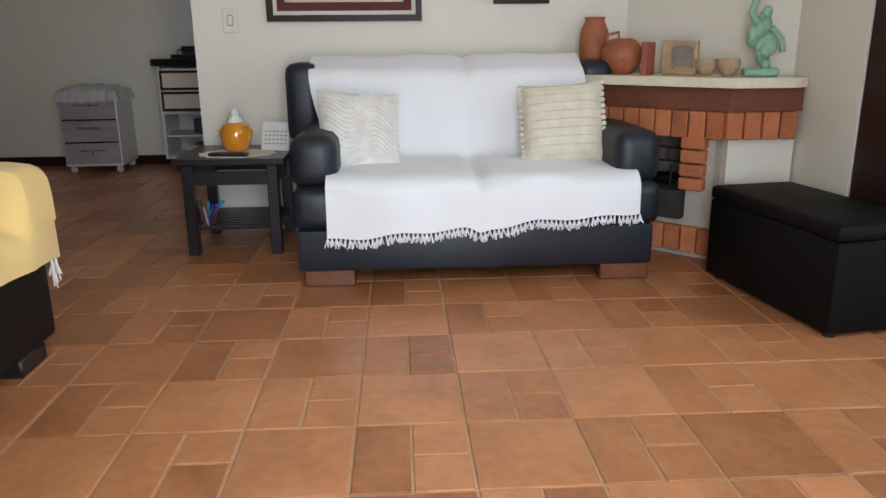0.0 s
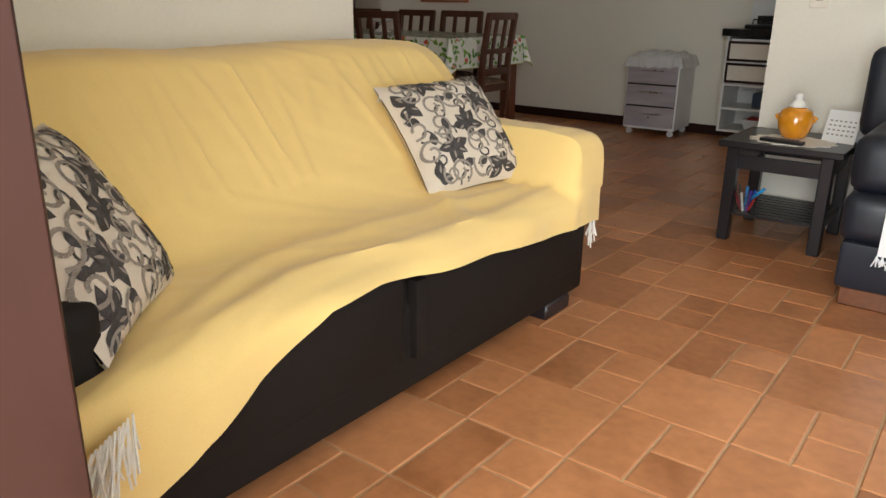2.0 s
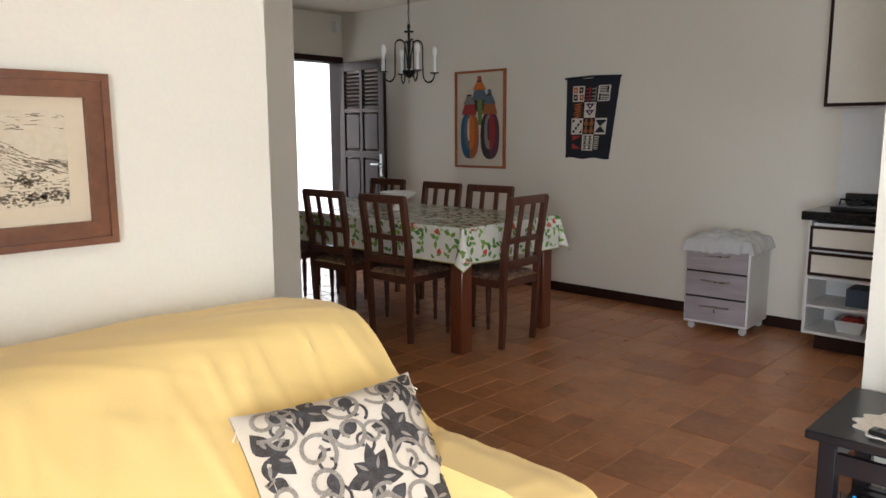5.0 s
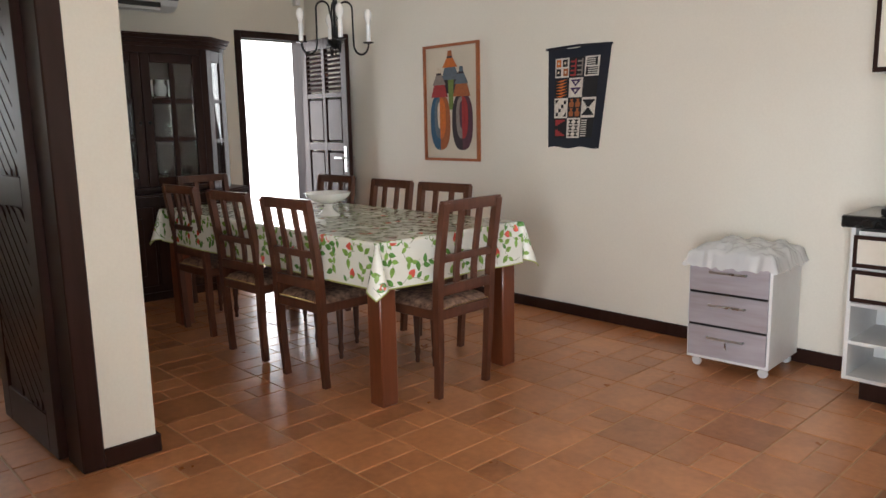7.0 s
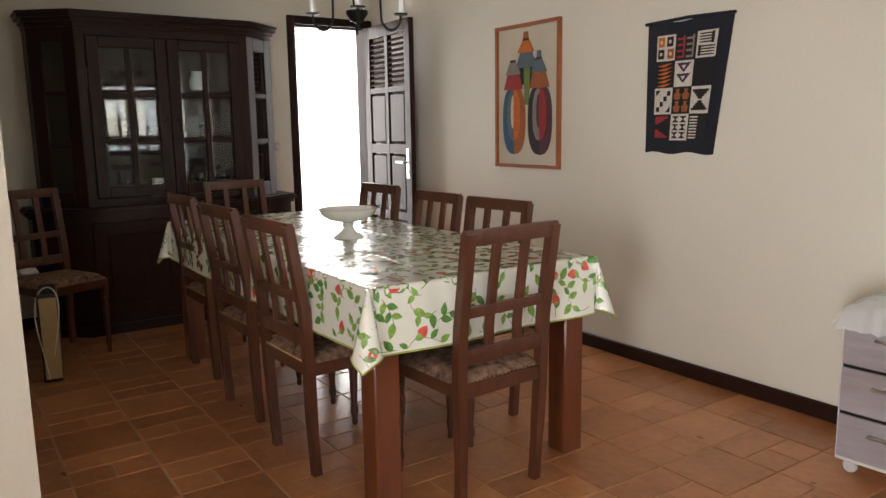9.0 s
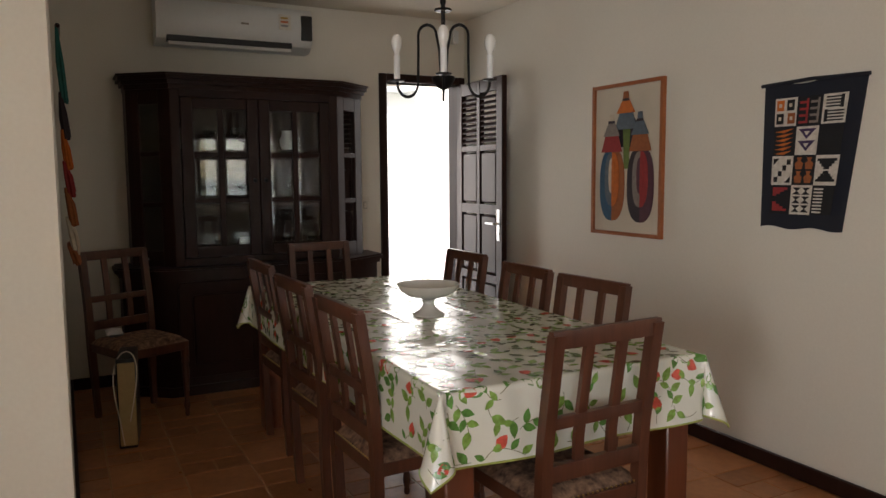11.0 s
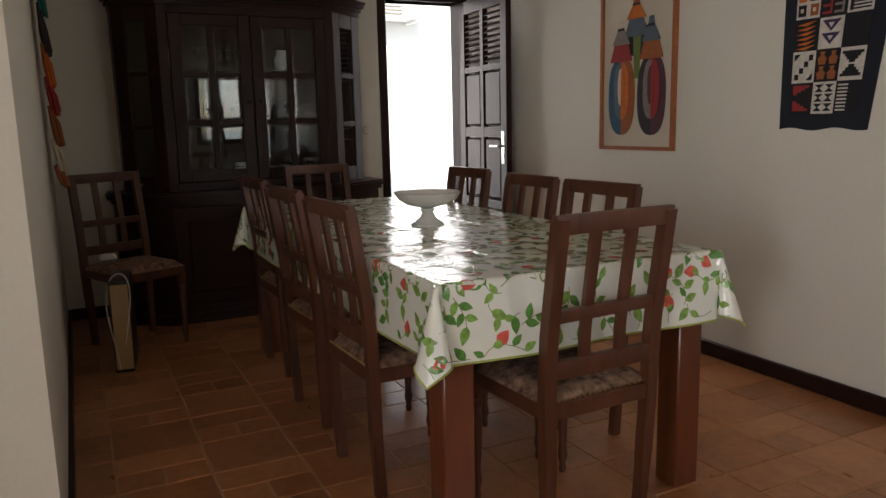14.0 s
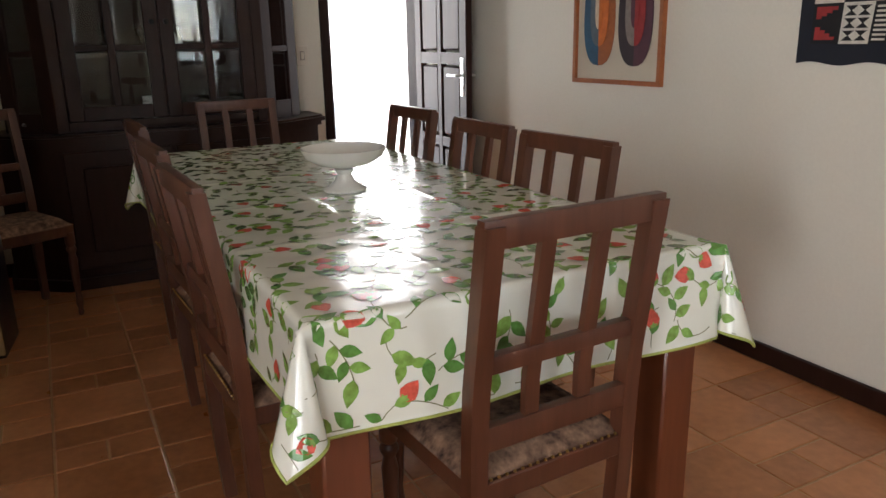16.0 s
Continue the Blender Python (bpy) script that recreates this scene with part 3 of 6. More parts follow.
def yellow_sofa():
    s = thing("yellow_covered_sofa", Matrix(), "brown-black leather sofa under a yellow woven throw", "sofa")
    x0, x1, y0, y1 = -1.87, -0.748, 0.52, 2.445
    part("base", boxed(x0, x1 - 0.012, y0 + 0.02, y1 - 0.03, 0.05, 0.3, bevel=0.02, seg=2), LEATHER_BROWN, s)
    mid = 1.485
    for a, b in ((y0 + 0.02, mid - 0.012), (mid + 0.012, y1 - 0.03)):
        part("seat_cushion", boxed(x0 + 0.45, x1 - 0.01, a, b, 0.10, 0.385, bevel=0.045, seg=3), LEATHER_BROWN, s)
    part("seam_tab", boxed(x1 - 0.03, x1 + 0.010, mid - 0.022, mid + 0.022, 0.14, 0.355, bevel=0.009, seg=2), LEATHER_BROWN, s)
    # the deep reclining back
    part("backrest", prism([(x0, 0.25), (-1.22, 0.25), (-1.19, 0.42), (-1.52, 0.81), (-1.60, 0.84), (x0 + 0.03, 0.82), (x0, 0.78)], -(y1 - 0.03), -(y0 + 0.02)), LEATHER_BROWN, s, m=pose(0, 0, 0, 90))
    for a, b in ((y0, y0 + 0.20), (y1 - 0.16, y1)):
        part("armrest", boxed(x0 + 0.05, x1 - 0.04, a, b, 0.06, 0.535, bevel=0.045, seg=3), LEATHER_BROWN, s)
    for y in (y0 + 0.1, y1 - 0.28):
        for x in (x0 + 0.05, x1 - 0.17):
            part("foot", boxed(x, x + 0.16, y, y + 0.16, 0, 0.055, bevel=0.006), BLACKWOOD, s)

    # the throw: back, seat and front hem; the arm end rises over the armrest
    def hem(y):
        pts = ((0.3, 0.05), (0.62, 0.13), (0.85, 0.238), (1.0, 0.304), (1.16, 0.375), (1.33, 0.380), (1.53, 0.352), (1.78, 0.332), (2.09, 0.303), (2.39, 0.288), (2.6, 0.28))
        for (a, za), (b, zb) in zip(pts, pts[1:]):
            if y <= b:
                return za + (zb - za) * (y - a) / (b - a)
        return pts[-1][1]

    def over(u, v):
        y = y0 - 0.03 + (y1 - y0 + 0.05) * v
        z_top = 0.872 + 0.008 * noise.noise((y * 3, 1, 0)) + 0.006 * math.sin(y * 7)
        arm = smooth01((y - (y1 - 0.20)) / 0.06)
        end = smooth01((y - (y1 - 0.05)) / 0.07)
        seat = 0.418 + 0.010 * noise.noise((y * 2.3, 2, 1)) - 0.02 * smooth01((1.0 - y) / 0.4)
        h_ = hem(y)
        xf = -0.722 + 0.03 * smooth01((1.1 - y) / 0.5)
        line = [(-1.888, 0.52), (-1.875, z_top - 0.05), (-1.80, z_top - 0.01), (-1.58, z_top), (-1.49, z_top - 0.02), (-1.32, 0.665), (-1.15, seat + 0.045), (-1.08, seat + 0.012), (-0.80, seat), (xf - 0.012, seat - 0.016), (xf, min(seat - 0.03, h_ + 0.10)), (xf, h_)]
        armline = [(-1.888, 0.52), (-1.875, z_top - 0.05), (-1.80, z_top - 0.01), (-1.58, z_top), (-1.49, z_top - 0.02), (-1.34, 0.70), (-1.22, 0.605), (-1.12, 0.612), (-0.84, 0.602), (xf - 0.03, 0.588), (xf - 0.015, 0.535), (xf - 0.01, h_)]
        p, q = soft_line(line, u), soft_line(armline, u)
        x, z = p[0] + (q[0] - p[0]) * arm, p[1] + (q[1] - p[1]) * arm
        z -= end * 0.012
        lie = smooth01((x + 1.18) / 0.1) * smooth01((-0.76 - x) / 0.1)
        fold = noise.noise((x * 2.0, y * 2.2, 3.0)) * 0.009 + noise.noise((x * 6, y * 5, z * 5)) * 0.004
        # long pulls across the seat, and drawn creases from the crease line
        w1 = abs(math.sin(3.2 * (x * 1.7 + y * 0.9) + 1.5 * noise.noise((x * 2, y * 1.5, 5))))
        fold += 0.017 * max(0.0, 1 - w1 * 3.0) * lie
        n2 = noise.noise((x * 9 - y * 2.5, y * 2.2 + z * 6, 2.0))
        fold += 0.004 * max(0.0, 1 - abs(n2) * 5)
        ridge = max(0.0, 1 - abs(u - 0.90 + 0.025 * math.sin(y * 3)) * 30) * 0.018 * (1 - arm)
        ridge += max(0.0, 1 - abs(u - 0.845 - 0.02 * math.sin(y * 2.3 + 1)) * 34) * 0.012 * (1 - arm)
        if x < -1.2:
            x += 0.006 * math.sin(y * 9 + math.sin(y * 5) * 2) * smooth01((z - 0.45) / 0.15) * smooth01((0.85 - z) / 0.08)
            n3 = noise.noise((y * 8, z * 1.3, 9.0))
            x += 0.010 * max(0.0, 1 - abs(n3) * 7) * smooth01((0.86 - z) / 0.06)
        return (x + (0.008 * math.sin(y * 17) if u > 0.93 else 0), y, z + max(fold, -0.012) + ridge)
    part("throw", sheet(over, 130, 160, thick=0.006), YELLOW, s, "yellow woven cotton throw")
    # the side that hangs over the arm
    def side(u, v):
        x = -1.55 + 0.79 * u
        armz = 0.585 - 0.06 * smooth01((u - 0.86) / 0.14)
        z = armz - 0.02 - v * (0.17 - 0.02 * math.sin(x * 21))
        return (x, y1 + 0.024 + 0.01 * math.sin(x * 19 + v * 2) * v + 0.012 * math.sin(math.pi * min(v * 1.5, 1)), z)
    part("throw_side", sheet(side, 40, 12, thick=0.005), YELLOW, s)
    part("fringe", fringe([(-1.55 + 0.79 * k / 60, y1 + 0.03, 0.355 + 0.01 * math.sin(k)) for k in range(61)], (0, 0.03, -1), 0.045, 0.01, 4), FRINGE, s, "cream knotted fringe")
    part("fringe", fringe([(-0.755, y1 + 0.02 - 0.012 * k, 0.30) for k in range(4)], (0.05, 0.05, -1), 0.1, 0.02, 7, 4), FRINGE, s, "cream knotted fringe")
    part("fringe", fringe([(-0.672, 0.60 + 0.008 * k, 0.345 + 0.004 * k) for k in range(10)], (0.1, -0.2, -1), 0.11, 0.035, 9, 4), FRINGE, s, "cream knotted fringe")
    return s


yellow_sofa()


def leaning(centre, right, up, size):
    """A cushion's place from its middle and the directions of two of its edges."""
    r = Vector(right).normalized()
    n = r.cross(Vector(up)).normalized()
    m = Matrix((r, n.cross(r), n)).transposed().to_4x4()
    return Matrix.Translation(centre) @ m @ Matrix.Scale(size, 4)


scroll_cushion(leaning((-1.145, 2.15, 0.585), (0.094, 0.402, 0.017), (-0.281, 0.058, 0.319), 0.98), 3)
scroll_cushion(leaning((-0.995, 0.77, 0.59), (-0.25, 0.285, 0.0), (-0.16, -0.142, 0.317), 0.94), 8)


def white_sofa():
    s = thing("black_leather_sofa", Matrix(), "blue-black leather two-seat sofa by the cream wall", "sofa")
    x0, x1, yf, yb = -0.07, 1.41, 2.95, 3.90
    part("base", boxed(x0 + 0.02, x1 - 0.03, yf, yb, 0.065, 0.235, bevel=0.02, seg=2), LEATHER_BLUE, s)
    for a, b in ((x0 + 0.17, 0.665), (0.675, x1 - 0.17)):
        part("seat_cushion", boxed(a, b, yf - 0.015, yb - 0.3, 0.225, 0.405, bevel=0.05, seg=3), LEATHER_BLUE, s)
        part("back_cushion", boxed(a, b, -0.11, 0.11, -0.24, 0.25, bevel=0.07, seg=3), LEATHER_BLUE, s, m=pose(0, yb - 0.19, 0.56, -12))
    part("backrest", boxed(x0 - 0.08, x1 - 0.06, -0.07, 0.07, -0.4, 0.355, bevel=0.05, seg=3), LEATHER_BLUE, s, m=pose(0, yb - 0.1, 0.48, -5))
    for a, b in ((x0, x0 + 0.18), (x1 - 0.18, x1)):
        arm = part("armrest", boxed(a, b, yf + 0.015, yb - 0.12, 0.225, 0.40, bevel=0.05, seg=3), LEATHER_BLUE, s)
        part("pad", boxed(a - 0.005, b + 0.005, yf + 0.05, yb - 0.15, 0.39, 0.60, bevel=0.065, seg=3), LEATHER_BLUE, arm)
        wo = -0.10 if a < 0.5 else -0.03
        part("wing", boxed(a + 0.01 + wo, b - 0.01 + wo, yb - 0.30, yb - 0.03, 0.50, 0.862, bevel=0.055, seg=3), LEATHER_BLUE, arm)
    for x in (x0 + 0.04, x1 - 0.24):
        for y in (yf + 0.01, yb - 0.2):
            part("foot", boxed(x, x + 0.2, y, y + 0.12, 0, 0.07, bevel=0.006), FRAMEWOOD, s)
    tx0, tx1 = 0.085, 1.31

    def over(u, v):
        k = smooth01((u - 0.30) / 0.35)
        x = -0.045 + 1.262 * v + (tx0 - 0.015 + (tx1 + 0.015 - tx0) * v + 0.045 - 1.262 * v) * k
        hemz = 0.19 + 0.09 * v + 0.008 * math.sin(x * 23)
        left = (1 - v) ** 2
        line = [(3.86, 0.66), (3.86, 0.885), (3.74, 0.895), (3.57, 0.82), (3.47, 0.53), (3.43, 0.455), (3.2, 0.455), (2.98, 0.445), (2.925, 0.41), (2.917, hemz)]
        y, z = soft_line(line, u)
        yy = y + 0.008 * noise.noise((x * 4, u * 6, 0)) + (0.01 * math.sin(x * 15) * (u > 0.88))
        dip = 0.02 * math.exp(-((x - 0.67) / 0.03) ** 2)
        return (x, yy, z - dip + 0.008 * noise.noise((x * 5, y * 5, 2)))
    part("throw", sheet(over, 80, 70, thick=0.006), WHITECLOTH, s, "white woven throw with a knotted fringe")
    pts = [over(1.0, k / 70) for k in range(71)]
    part("fringe", fringe(pts, (0, -0.04, -1), 0.035, 0.014, 11, 7), WHITECLOTH, s, "white knotted fringe")
    return s


white_sofa()


def plain_cushion(m, material, label, lumps):
    c = thing("cushion", m, label, "cushion")
    part("cover", cushion_mesh(0.36, 0.36, 0.07), material, c)
    r = bmesh.new()
    for k in range(9 if lumps else 15):
        t = -0.15 + 0.3 * k / (8 if lumps else 14)
        pl = cushion_place(0.36, 0.36, 0.07)
        pts = [Vector(pl(a, t + (0 if lumps else 0.03 * math.sin(a * 30)))[0]) + Vector((0, 0, 0.003)) for a in (-0.16 + 0.32 * j / 16 for j in range(17))]
        tube(pts, 0.0035, 5, r)
    part("ribs", r, material, c)
    if lumps:
        e = bmesh.new()
        for k in range(14):
            for s in (-1, 1):
                bmesh.ops.create_icosphere(e, subdivisions=1, radius=0.013, matrix=Matrix.Translation((s * 0.176, -0.17 + 0.34 * k / 13, 0)))
        part("pompom_edge", e, material, c, "cream bobble edging")["kind"] = "stuff"
    return c


plain_cushion(pose(0.19, 3.31, 0.58, 66, 4, 10), mat("ivory_zigzag_knit", (0.74, 0.72, 0.68), 0.95, 0.15, 20, 300, 0.6), "ivory zigzag knitted cushion on the white throw", False)
plain_cushion(pose(1.07, 3.31, 0.605, 68, -4, -8), CREAMKNIT, "cream ribbed cushion with a bobble edge on the white throw", True)


def end_table():
    t = thing("end_table", Matrix(), "black-brown wooden end table with a slatted lower shelf", "side table")
    x0, x1, y0, y1, z = -0.66, -0.16, 3.45, 3.955, 0.45
    part("tabletop", boxed(x0, x1, y0, y1, z - 0.028, z, bevel=0.004), BLACKWOOD, t)
    for x in (x0 + 0.035, x1 - 0.085):
        for y in (y0 + 0.02, y1 - 0.07):
            part("leg", boxed(x, x + 0.05, y, y + 0.05, 0, z - 0.028, bevel=0.004), BLACKWOOD, t)
    for y in (y0 + 0.025, y1 - 0.05):
        part("apron", boxed(x0 + 0.085, x1 - 0.085, y, y + 0.02, z - 0.12, z - 0.06), BLACKWOOD, t)
    for x in (x0 + 0.05, x1 - 0.07):
        part("apron", boxed(x, x + 0.02, y0 + 0.07, y1 - 0.07, z - 0.12, z - 0.06), BLACKWOOD, t)
        part("shelf_rail", boxed(x, x + 0.02, y0 + 0.07, y1 - 0.07, 0.10, 0.135), BLACKWOOD, t)
    for k in range(9):
        y = y0 + 0.03 + k * 0.05
        part("slat", boxed(x0 + 0.07 if 0.07 < y - y0 else x0 + 0.085, x1 - 0.07 if 0.07 < y - y0 else x1 - 0.085, y, y + 0.03, 0.12, 0.134), BLACKWOOD, t)
    return t


end_table()
jar = thing("amber_jar", pose(-0.415, 3.70, 0.4555) @ Matrix.Scale(1.08, 4), "amber glazed ceramic jar with a lid on the end table", "jar")
part("jar_body", lathe([(0.04, 0), (0.045, 0.004), (0.06, 0.03), (0.068, 0.06), (0.068, 0.085), (0.058, 0.11), (0.04, 0.122), (0.03, 0.125)], 28), AMBER, jar)
part("lid", lathe([(0.036, 0.1255), (0.034, 0.135), (0.022, 0.15), (0.016, 0.155), (0.02, 0.165), (0.02, 0.172), (0.012, 0.18), (0.003, 0.182)], 20), PORCELAIN, jar, "pale glazed lid knob")
for a in (0, math.pi):
    part("ear", tube([(0.066 * math.cos(a), 0.066 * math.sin(a), 0.09), (0.078 * math.cos(a), 0.078 * math.sin(a), 0.085), (0.068 * math.cos(a), 0.068 * math.sin(a), 0.068)], 0.006), AMBER, jar)
doily = bmesh.new()
prism([(0.17 * (1 + 0.06 * math.cos(14 * a)) * math.cos(a), 0.14 * (1 + 0.06 * math.cos(14 * a)) * math.sin(a)) for a in (2 * math.pi * k / 84 for k in range(84))], 0, 0.003, doily)
solid("doily", doily, LACE, "white lace doily on the end table", "doily", m=pose(-0.40, 3.63, 0.4505))
rc = thing("remote_control", pose(-0.42, 3.53, 0.454, 0, 0, -8), "black remote control lying on the end table", "remote control")
part("case", boxed(-0.09, 0.09, -0.022, 0.022, 0, 0.016, bevel=0.006, seg=2), BLACKPLASTIC, rc)
for k in range(8):
    part("button", boxed(-0.07 + k * 0.018, -0.06 + k * 0.018, -0.01, 0.01, 0.0155, 0.018), INK, rc)
cal = thing("desk_calendar", pose(-0.24, 3.72, 0.4505, 0, 0, -14), "white paper desk calendar standing on the end table", "calendar")
part("page", boxed(-0.07, 0.07, -0.001, 0.001, 0, 0.14), WHITEPLASTIC, cal, m=pose(0, 0, 0, -18))
part("page", boxed(-0.07, 0.07, -0.001, 0.001, 0, 0.137), WHITEPLASTIC, cal, m=pose(0, 0.088, 0, 18))
for r_ in range(4):
    for k in range(6):
        part("date_mark", boxed(-0.055 + k * 0.02, -0.045 + k * 0.02, -0.0025, -0.001, 0.03 + r_ * 0.02, 0.036 + r_ * 0.02), INK_GREY, cal, m=pose(0, 0, 0, -18))
pot = thing("pen_pot", pose(-0.53, 3.52, 0.1345), "clear plastic pot of pens on the table's shelf", "pen pot")
part("pot", lathe([(0.04, 0), (0.05, 0.09), (0.047, 0.09), (0.038, 0.004)], 20), CLEARGLASS, pot)
prng = random.Random(2)
for k, c in enumerate(((0.6, 0.03, 0.03), (0.02, 0.1, 0.5), (0.02, 0.25, 0.6), (0.02, 0.02, 0.02), (0.5, 0.05, 0.1), (0.7, 0.7, 0.7), (0.1, 0.05, 0.4))):
    a = k * 0.9
    part("pen", tube([(0.015 * math.cos(a), 0.015 * math.sin(a), 0.006), (0.045 * math.cos(a), 0.045 * math.sin(a), 0.08 + 0.012 * (k % 4))], 0.0055, 6), mat("pen_%s" % "abcdefg"[k], c, 0.3, 0.05), pot)
part("pen", tube([(-0.02, 0, 0.02), (0.075, -0.01, 0.115)], 0.007, 8), mat("marker_blue", (0.03, 0.3, 0.65), 0.3, 0.05), pot, "light blue marker")


def switch(m, label):
    s = thing("light_switch", m, label, "light switch")
    part("plate", boxed(-0.038, 0.038, -0.008, 0, -0.058, 0.058, bevel=0.003), CREAMLAM, s)
    part("frame", boxed(-0.014, 0.014, -0.0095, -0.007, -0.026, 0.026), INK_GREY, s)
    part("rocker", boxed(-0.011, 0.011, -0.013, -0.007, -0.022, 0.022, bevel=0.002), CREAMLAM, s)


switch(pose(-0.455, WHITE_Y, 1.06), "cream light switch on the wall by the end table")
switch(pose(WEST, 5.505, 1.135, 0, 0, 90), "cream light switch beside the entrance door")


def framed(name, m, w, h, bar, depth, material, label, mount, mount_w, extra=None):
    """A picture in a stepped frame; x along the wall, y into it."""
    f = thing(name, m, label, "picture")
    a, i = w / 2, w / 2 - bar
    steps = ((0.0, 0.30, depth), (0.30, 0.72, depth * 0.72), (0.72, 1.0, depth * 0.86)) if bar > 0.03 else ((0.0, 1.0, depth),)
    for side in range(4):
        bm = bmesh.new()
        for s0, s1, d in steps:
            o, n_ = bar * s0, bar * s1
            quad = [[(-a + o, o), (a - o, o), (a - n_, n_), (-a + n_, n_)], [(a - o, o), (a - o, h - o), (a - n_, h - n_), (a - n_, n_)],
                    [(a - o, h - o), (-a + o, h - o), (-a + n_, h - n_), (a - n_, h - n_)], [(-a + o, h - o), (-a + o, o), (-a + n_, n_), (-a + n_, h - n_)]][side]
            prism(quad, 0.002, d, bm)
        part("frame", bm, material, f, m=pose(0, 0, 0, 90), smooth=0)
    part("mount", boxed(-w / 2 + bar, w / 2 - bar, -0.010, -0.004, bar, h - bar), mount, f)
    if extra:
        extra(f, w, h, bar)
    return f


def engraving(f, w, h, bar):
    k = mount_margin = 0.045
    x0, x1, z0, z1 = -w / 2 + bar + k, w / 2 - bar - k, bar + k * 0.9, h - bar - k * 0.7
    part("print", boxed(x0, x1, -0.0125, -0.010, z0, z1), PAPER, f, "engraved landscape of hills and trees on aged paper")
    r = random.Random(21)
    bm = bmesh.new()
    W, H = x1 - x0, z1 - z0
    def pl(x, y):
        return (x0 + x * W, -0.0125, z0 + y * H), (0, -1, 0)
    polys = []
    def hill(x, a, b, c):
        return c + a * math.exp(-((x - b) / 0.16) ** 2)
    for k in range(520):
        # hatching that follows the hills and the river plain
        x = r.random()
        zone = r.random()
        top = 0.50 + 0.40 * math.exp(-((x - 0.08) / 0.22) ** 2) + 0.2 * math.exp(-((x - 0.55) / 0.16) ** 2)
        y = 0.36 + (top - 0.36) * r.random() ** 0.8 if zone < 0.55 else (r.uniform(0.02, 0.3) if zone < 0.9 else r.uniform(0.8, 0.97))
        l = r.uniform(0.02, 0.07)
        s = r.uniform(-0.9, -0.2) if zone < 0.55 else r.uniform(-0.2, 0.2)
        polys += ribbon([(x, y), (min(0.995, x + l), min(0.99, max(0.01, y + s * l)))], r.uniform(0.004, 0.009))
    for x, y, n, sp in ((0.72, 0.30, 70, 0.06), (0.30, 0.27, 45, 0.05), (0.12, 0.12, 60, 0.09), (0.6, 0.1, 110, 0.22), (0.85, 0.12, 70, 0.1)):
        for k in range(n):
            px, py = min(max(x + r.gauss(0, sp), 0.01), 0.97), min(max(y + r.gauss(0, 0.035), 0.01), 0.95)
            polys.append(leaf_poly(px, py, r.uniform(-0.5, 0.5), r.uniform(0.012, 0.03), 0.012, 3))
    polys = [[(min(max(x, 0.003), 0.997), min(max(y, 0.003), 0.997)) for x, y in q] for q in polys]
    part("engraving_ink", decal(polys, 0.0006, bm, pl), mat("sepia_ink", (0.24, 0.20, 0.145), 0.9, 0.3), f)["kind"] = "stuff"


framed("framed_engraving", pose(SOFA_WALL, 1.722, 1.047, 0, 0, 90), 0.553, 0.414, 0.058, 0.03, FRAMEWOOD, "landscape engraving in a broad brown wooden frame", MOUNT, 0.05, engraving)


def watercolour(f, w, h, bar):
    part("print", boxed(-w / 2 + 0.07, w / 2 - 0.07, -0.0125, -0.010, 0.09, h - 0.08), mat("dark_green_print", (0.10, 0.11, 0.05), 0.5, 0.8, 9, 60), f, "dark green landscape print")
    g = part("glazing", boxed(-w / 2 + bar, w / 2 - bar, -0.016, -0.0145, bar, h - bar), CLEARGLASS, f)
    g.visible_shadow = False


framed("framed_print", pose(SOFA_WALL, 1.035, 1.03, 0, 0, 90), 0.46, 0.42, 0.022, 0.022, DARKWOOD, "small green print in a thin dark frame", SILVERMOUNT, 0.04, watercolour)


def long_picture(f, w, h, bar):
    part("band", boxed(-w / 2 + 0.05, w / 2 - 0.05, -0.014, -0.0102, 0.05, h - 0.05), MAROON, f, "maroon inner mount")
    part("print", boxed(-w / 2 + 0.09, w / 2 - 0.09, -0.017, -0.0142, 0.09, h - 0.09), PAPER, f)


framed("framed_picture", pose(0.107, WHITE_Y, 1.052), 0.76, 0.55, 0.03, 0.03, DARKWOOD, "wide picture with a maroon mount above the black sofa", SILVERMOUNT, 0.02, long_picture)
framed("small_picture", pose(0.985, WHITE_Y, 1.13), 0.28, 0.34, 0.03, 0.02, DARKWOOD, "small dark-framed picture on the cream wall", MAROON, 0.02)

# ottoman
ot = thing("ottoman", pose(1.735, 2.27, 0, 0, 0, 8.5), "long black leather ottoman bench by the terrace door", "ottoman")
part("body", boxed(0, 0.36, 0, 0.74, 0.012, 0.325, bevel=0.015, seg=2), OTTOMAN, ot)
part("cushion_top", boxed(-0.004, 0.364, -0.004, 0.744, 0.322, 0.38, bevel=0.024, seg=3), OTTOMAN, ot)
for x in (0.03, 0.29):
    for y in (0.03, 0.67):
        part("foot", lathe([(0.02, 0), (0.02, 0.014)], 12, None, (x, y)), BLACKPLASTIC, ot)

# ---- corner fireplace ----
EAST_SHIFT = pose(-0.13, 0, 0)
fp = thing("fireplace", EAST_SHIFT, "orange brick corner fireplace with a cream stone mantel", "fireplace")
FA, FB = Vector((1.10, 3.95, 0)), Vector((1.84, 3.20, 0))
ax = (FB - FA).normalized()
nrm = Vector((-ax.y, ax.x, 0)) * -1
if nrm.y > 0:
    nrm = -nrm
flen = (FB - FA).length


def on_front(s, out, z):
    p = FA + ax * s + nrm * out
    return (p.x, p.y, z)


fm = Matrix.Translation(FA) @ Matrix((ax, -nrm, Vector((0, 0, 1)))).transposed().to_4x4()
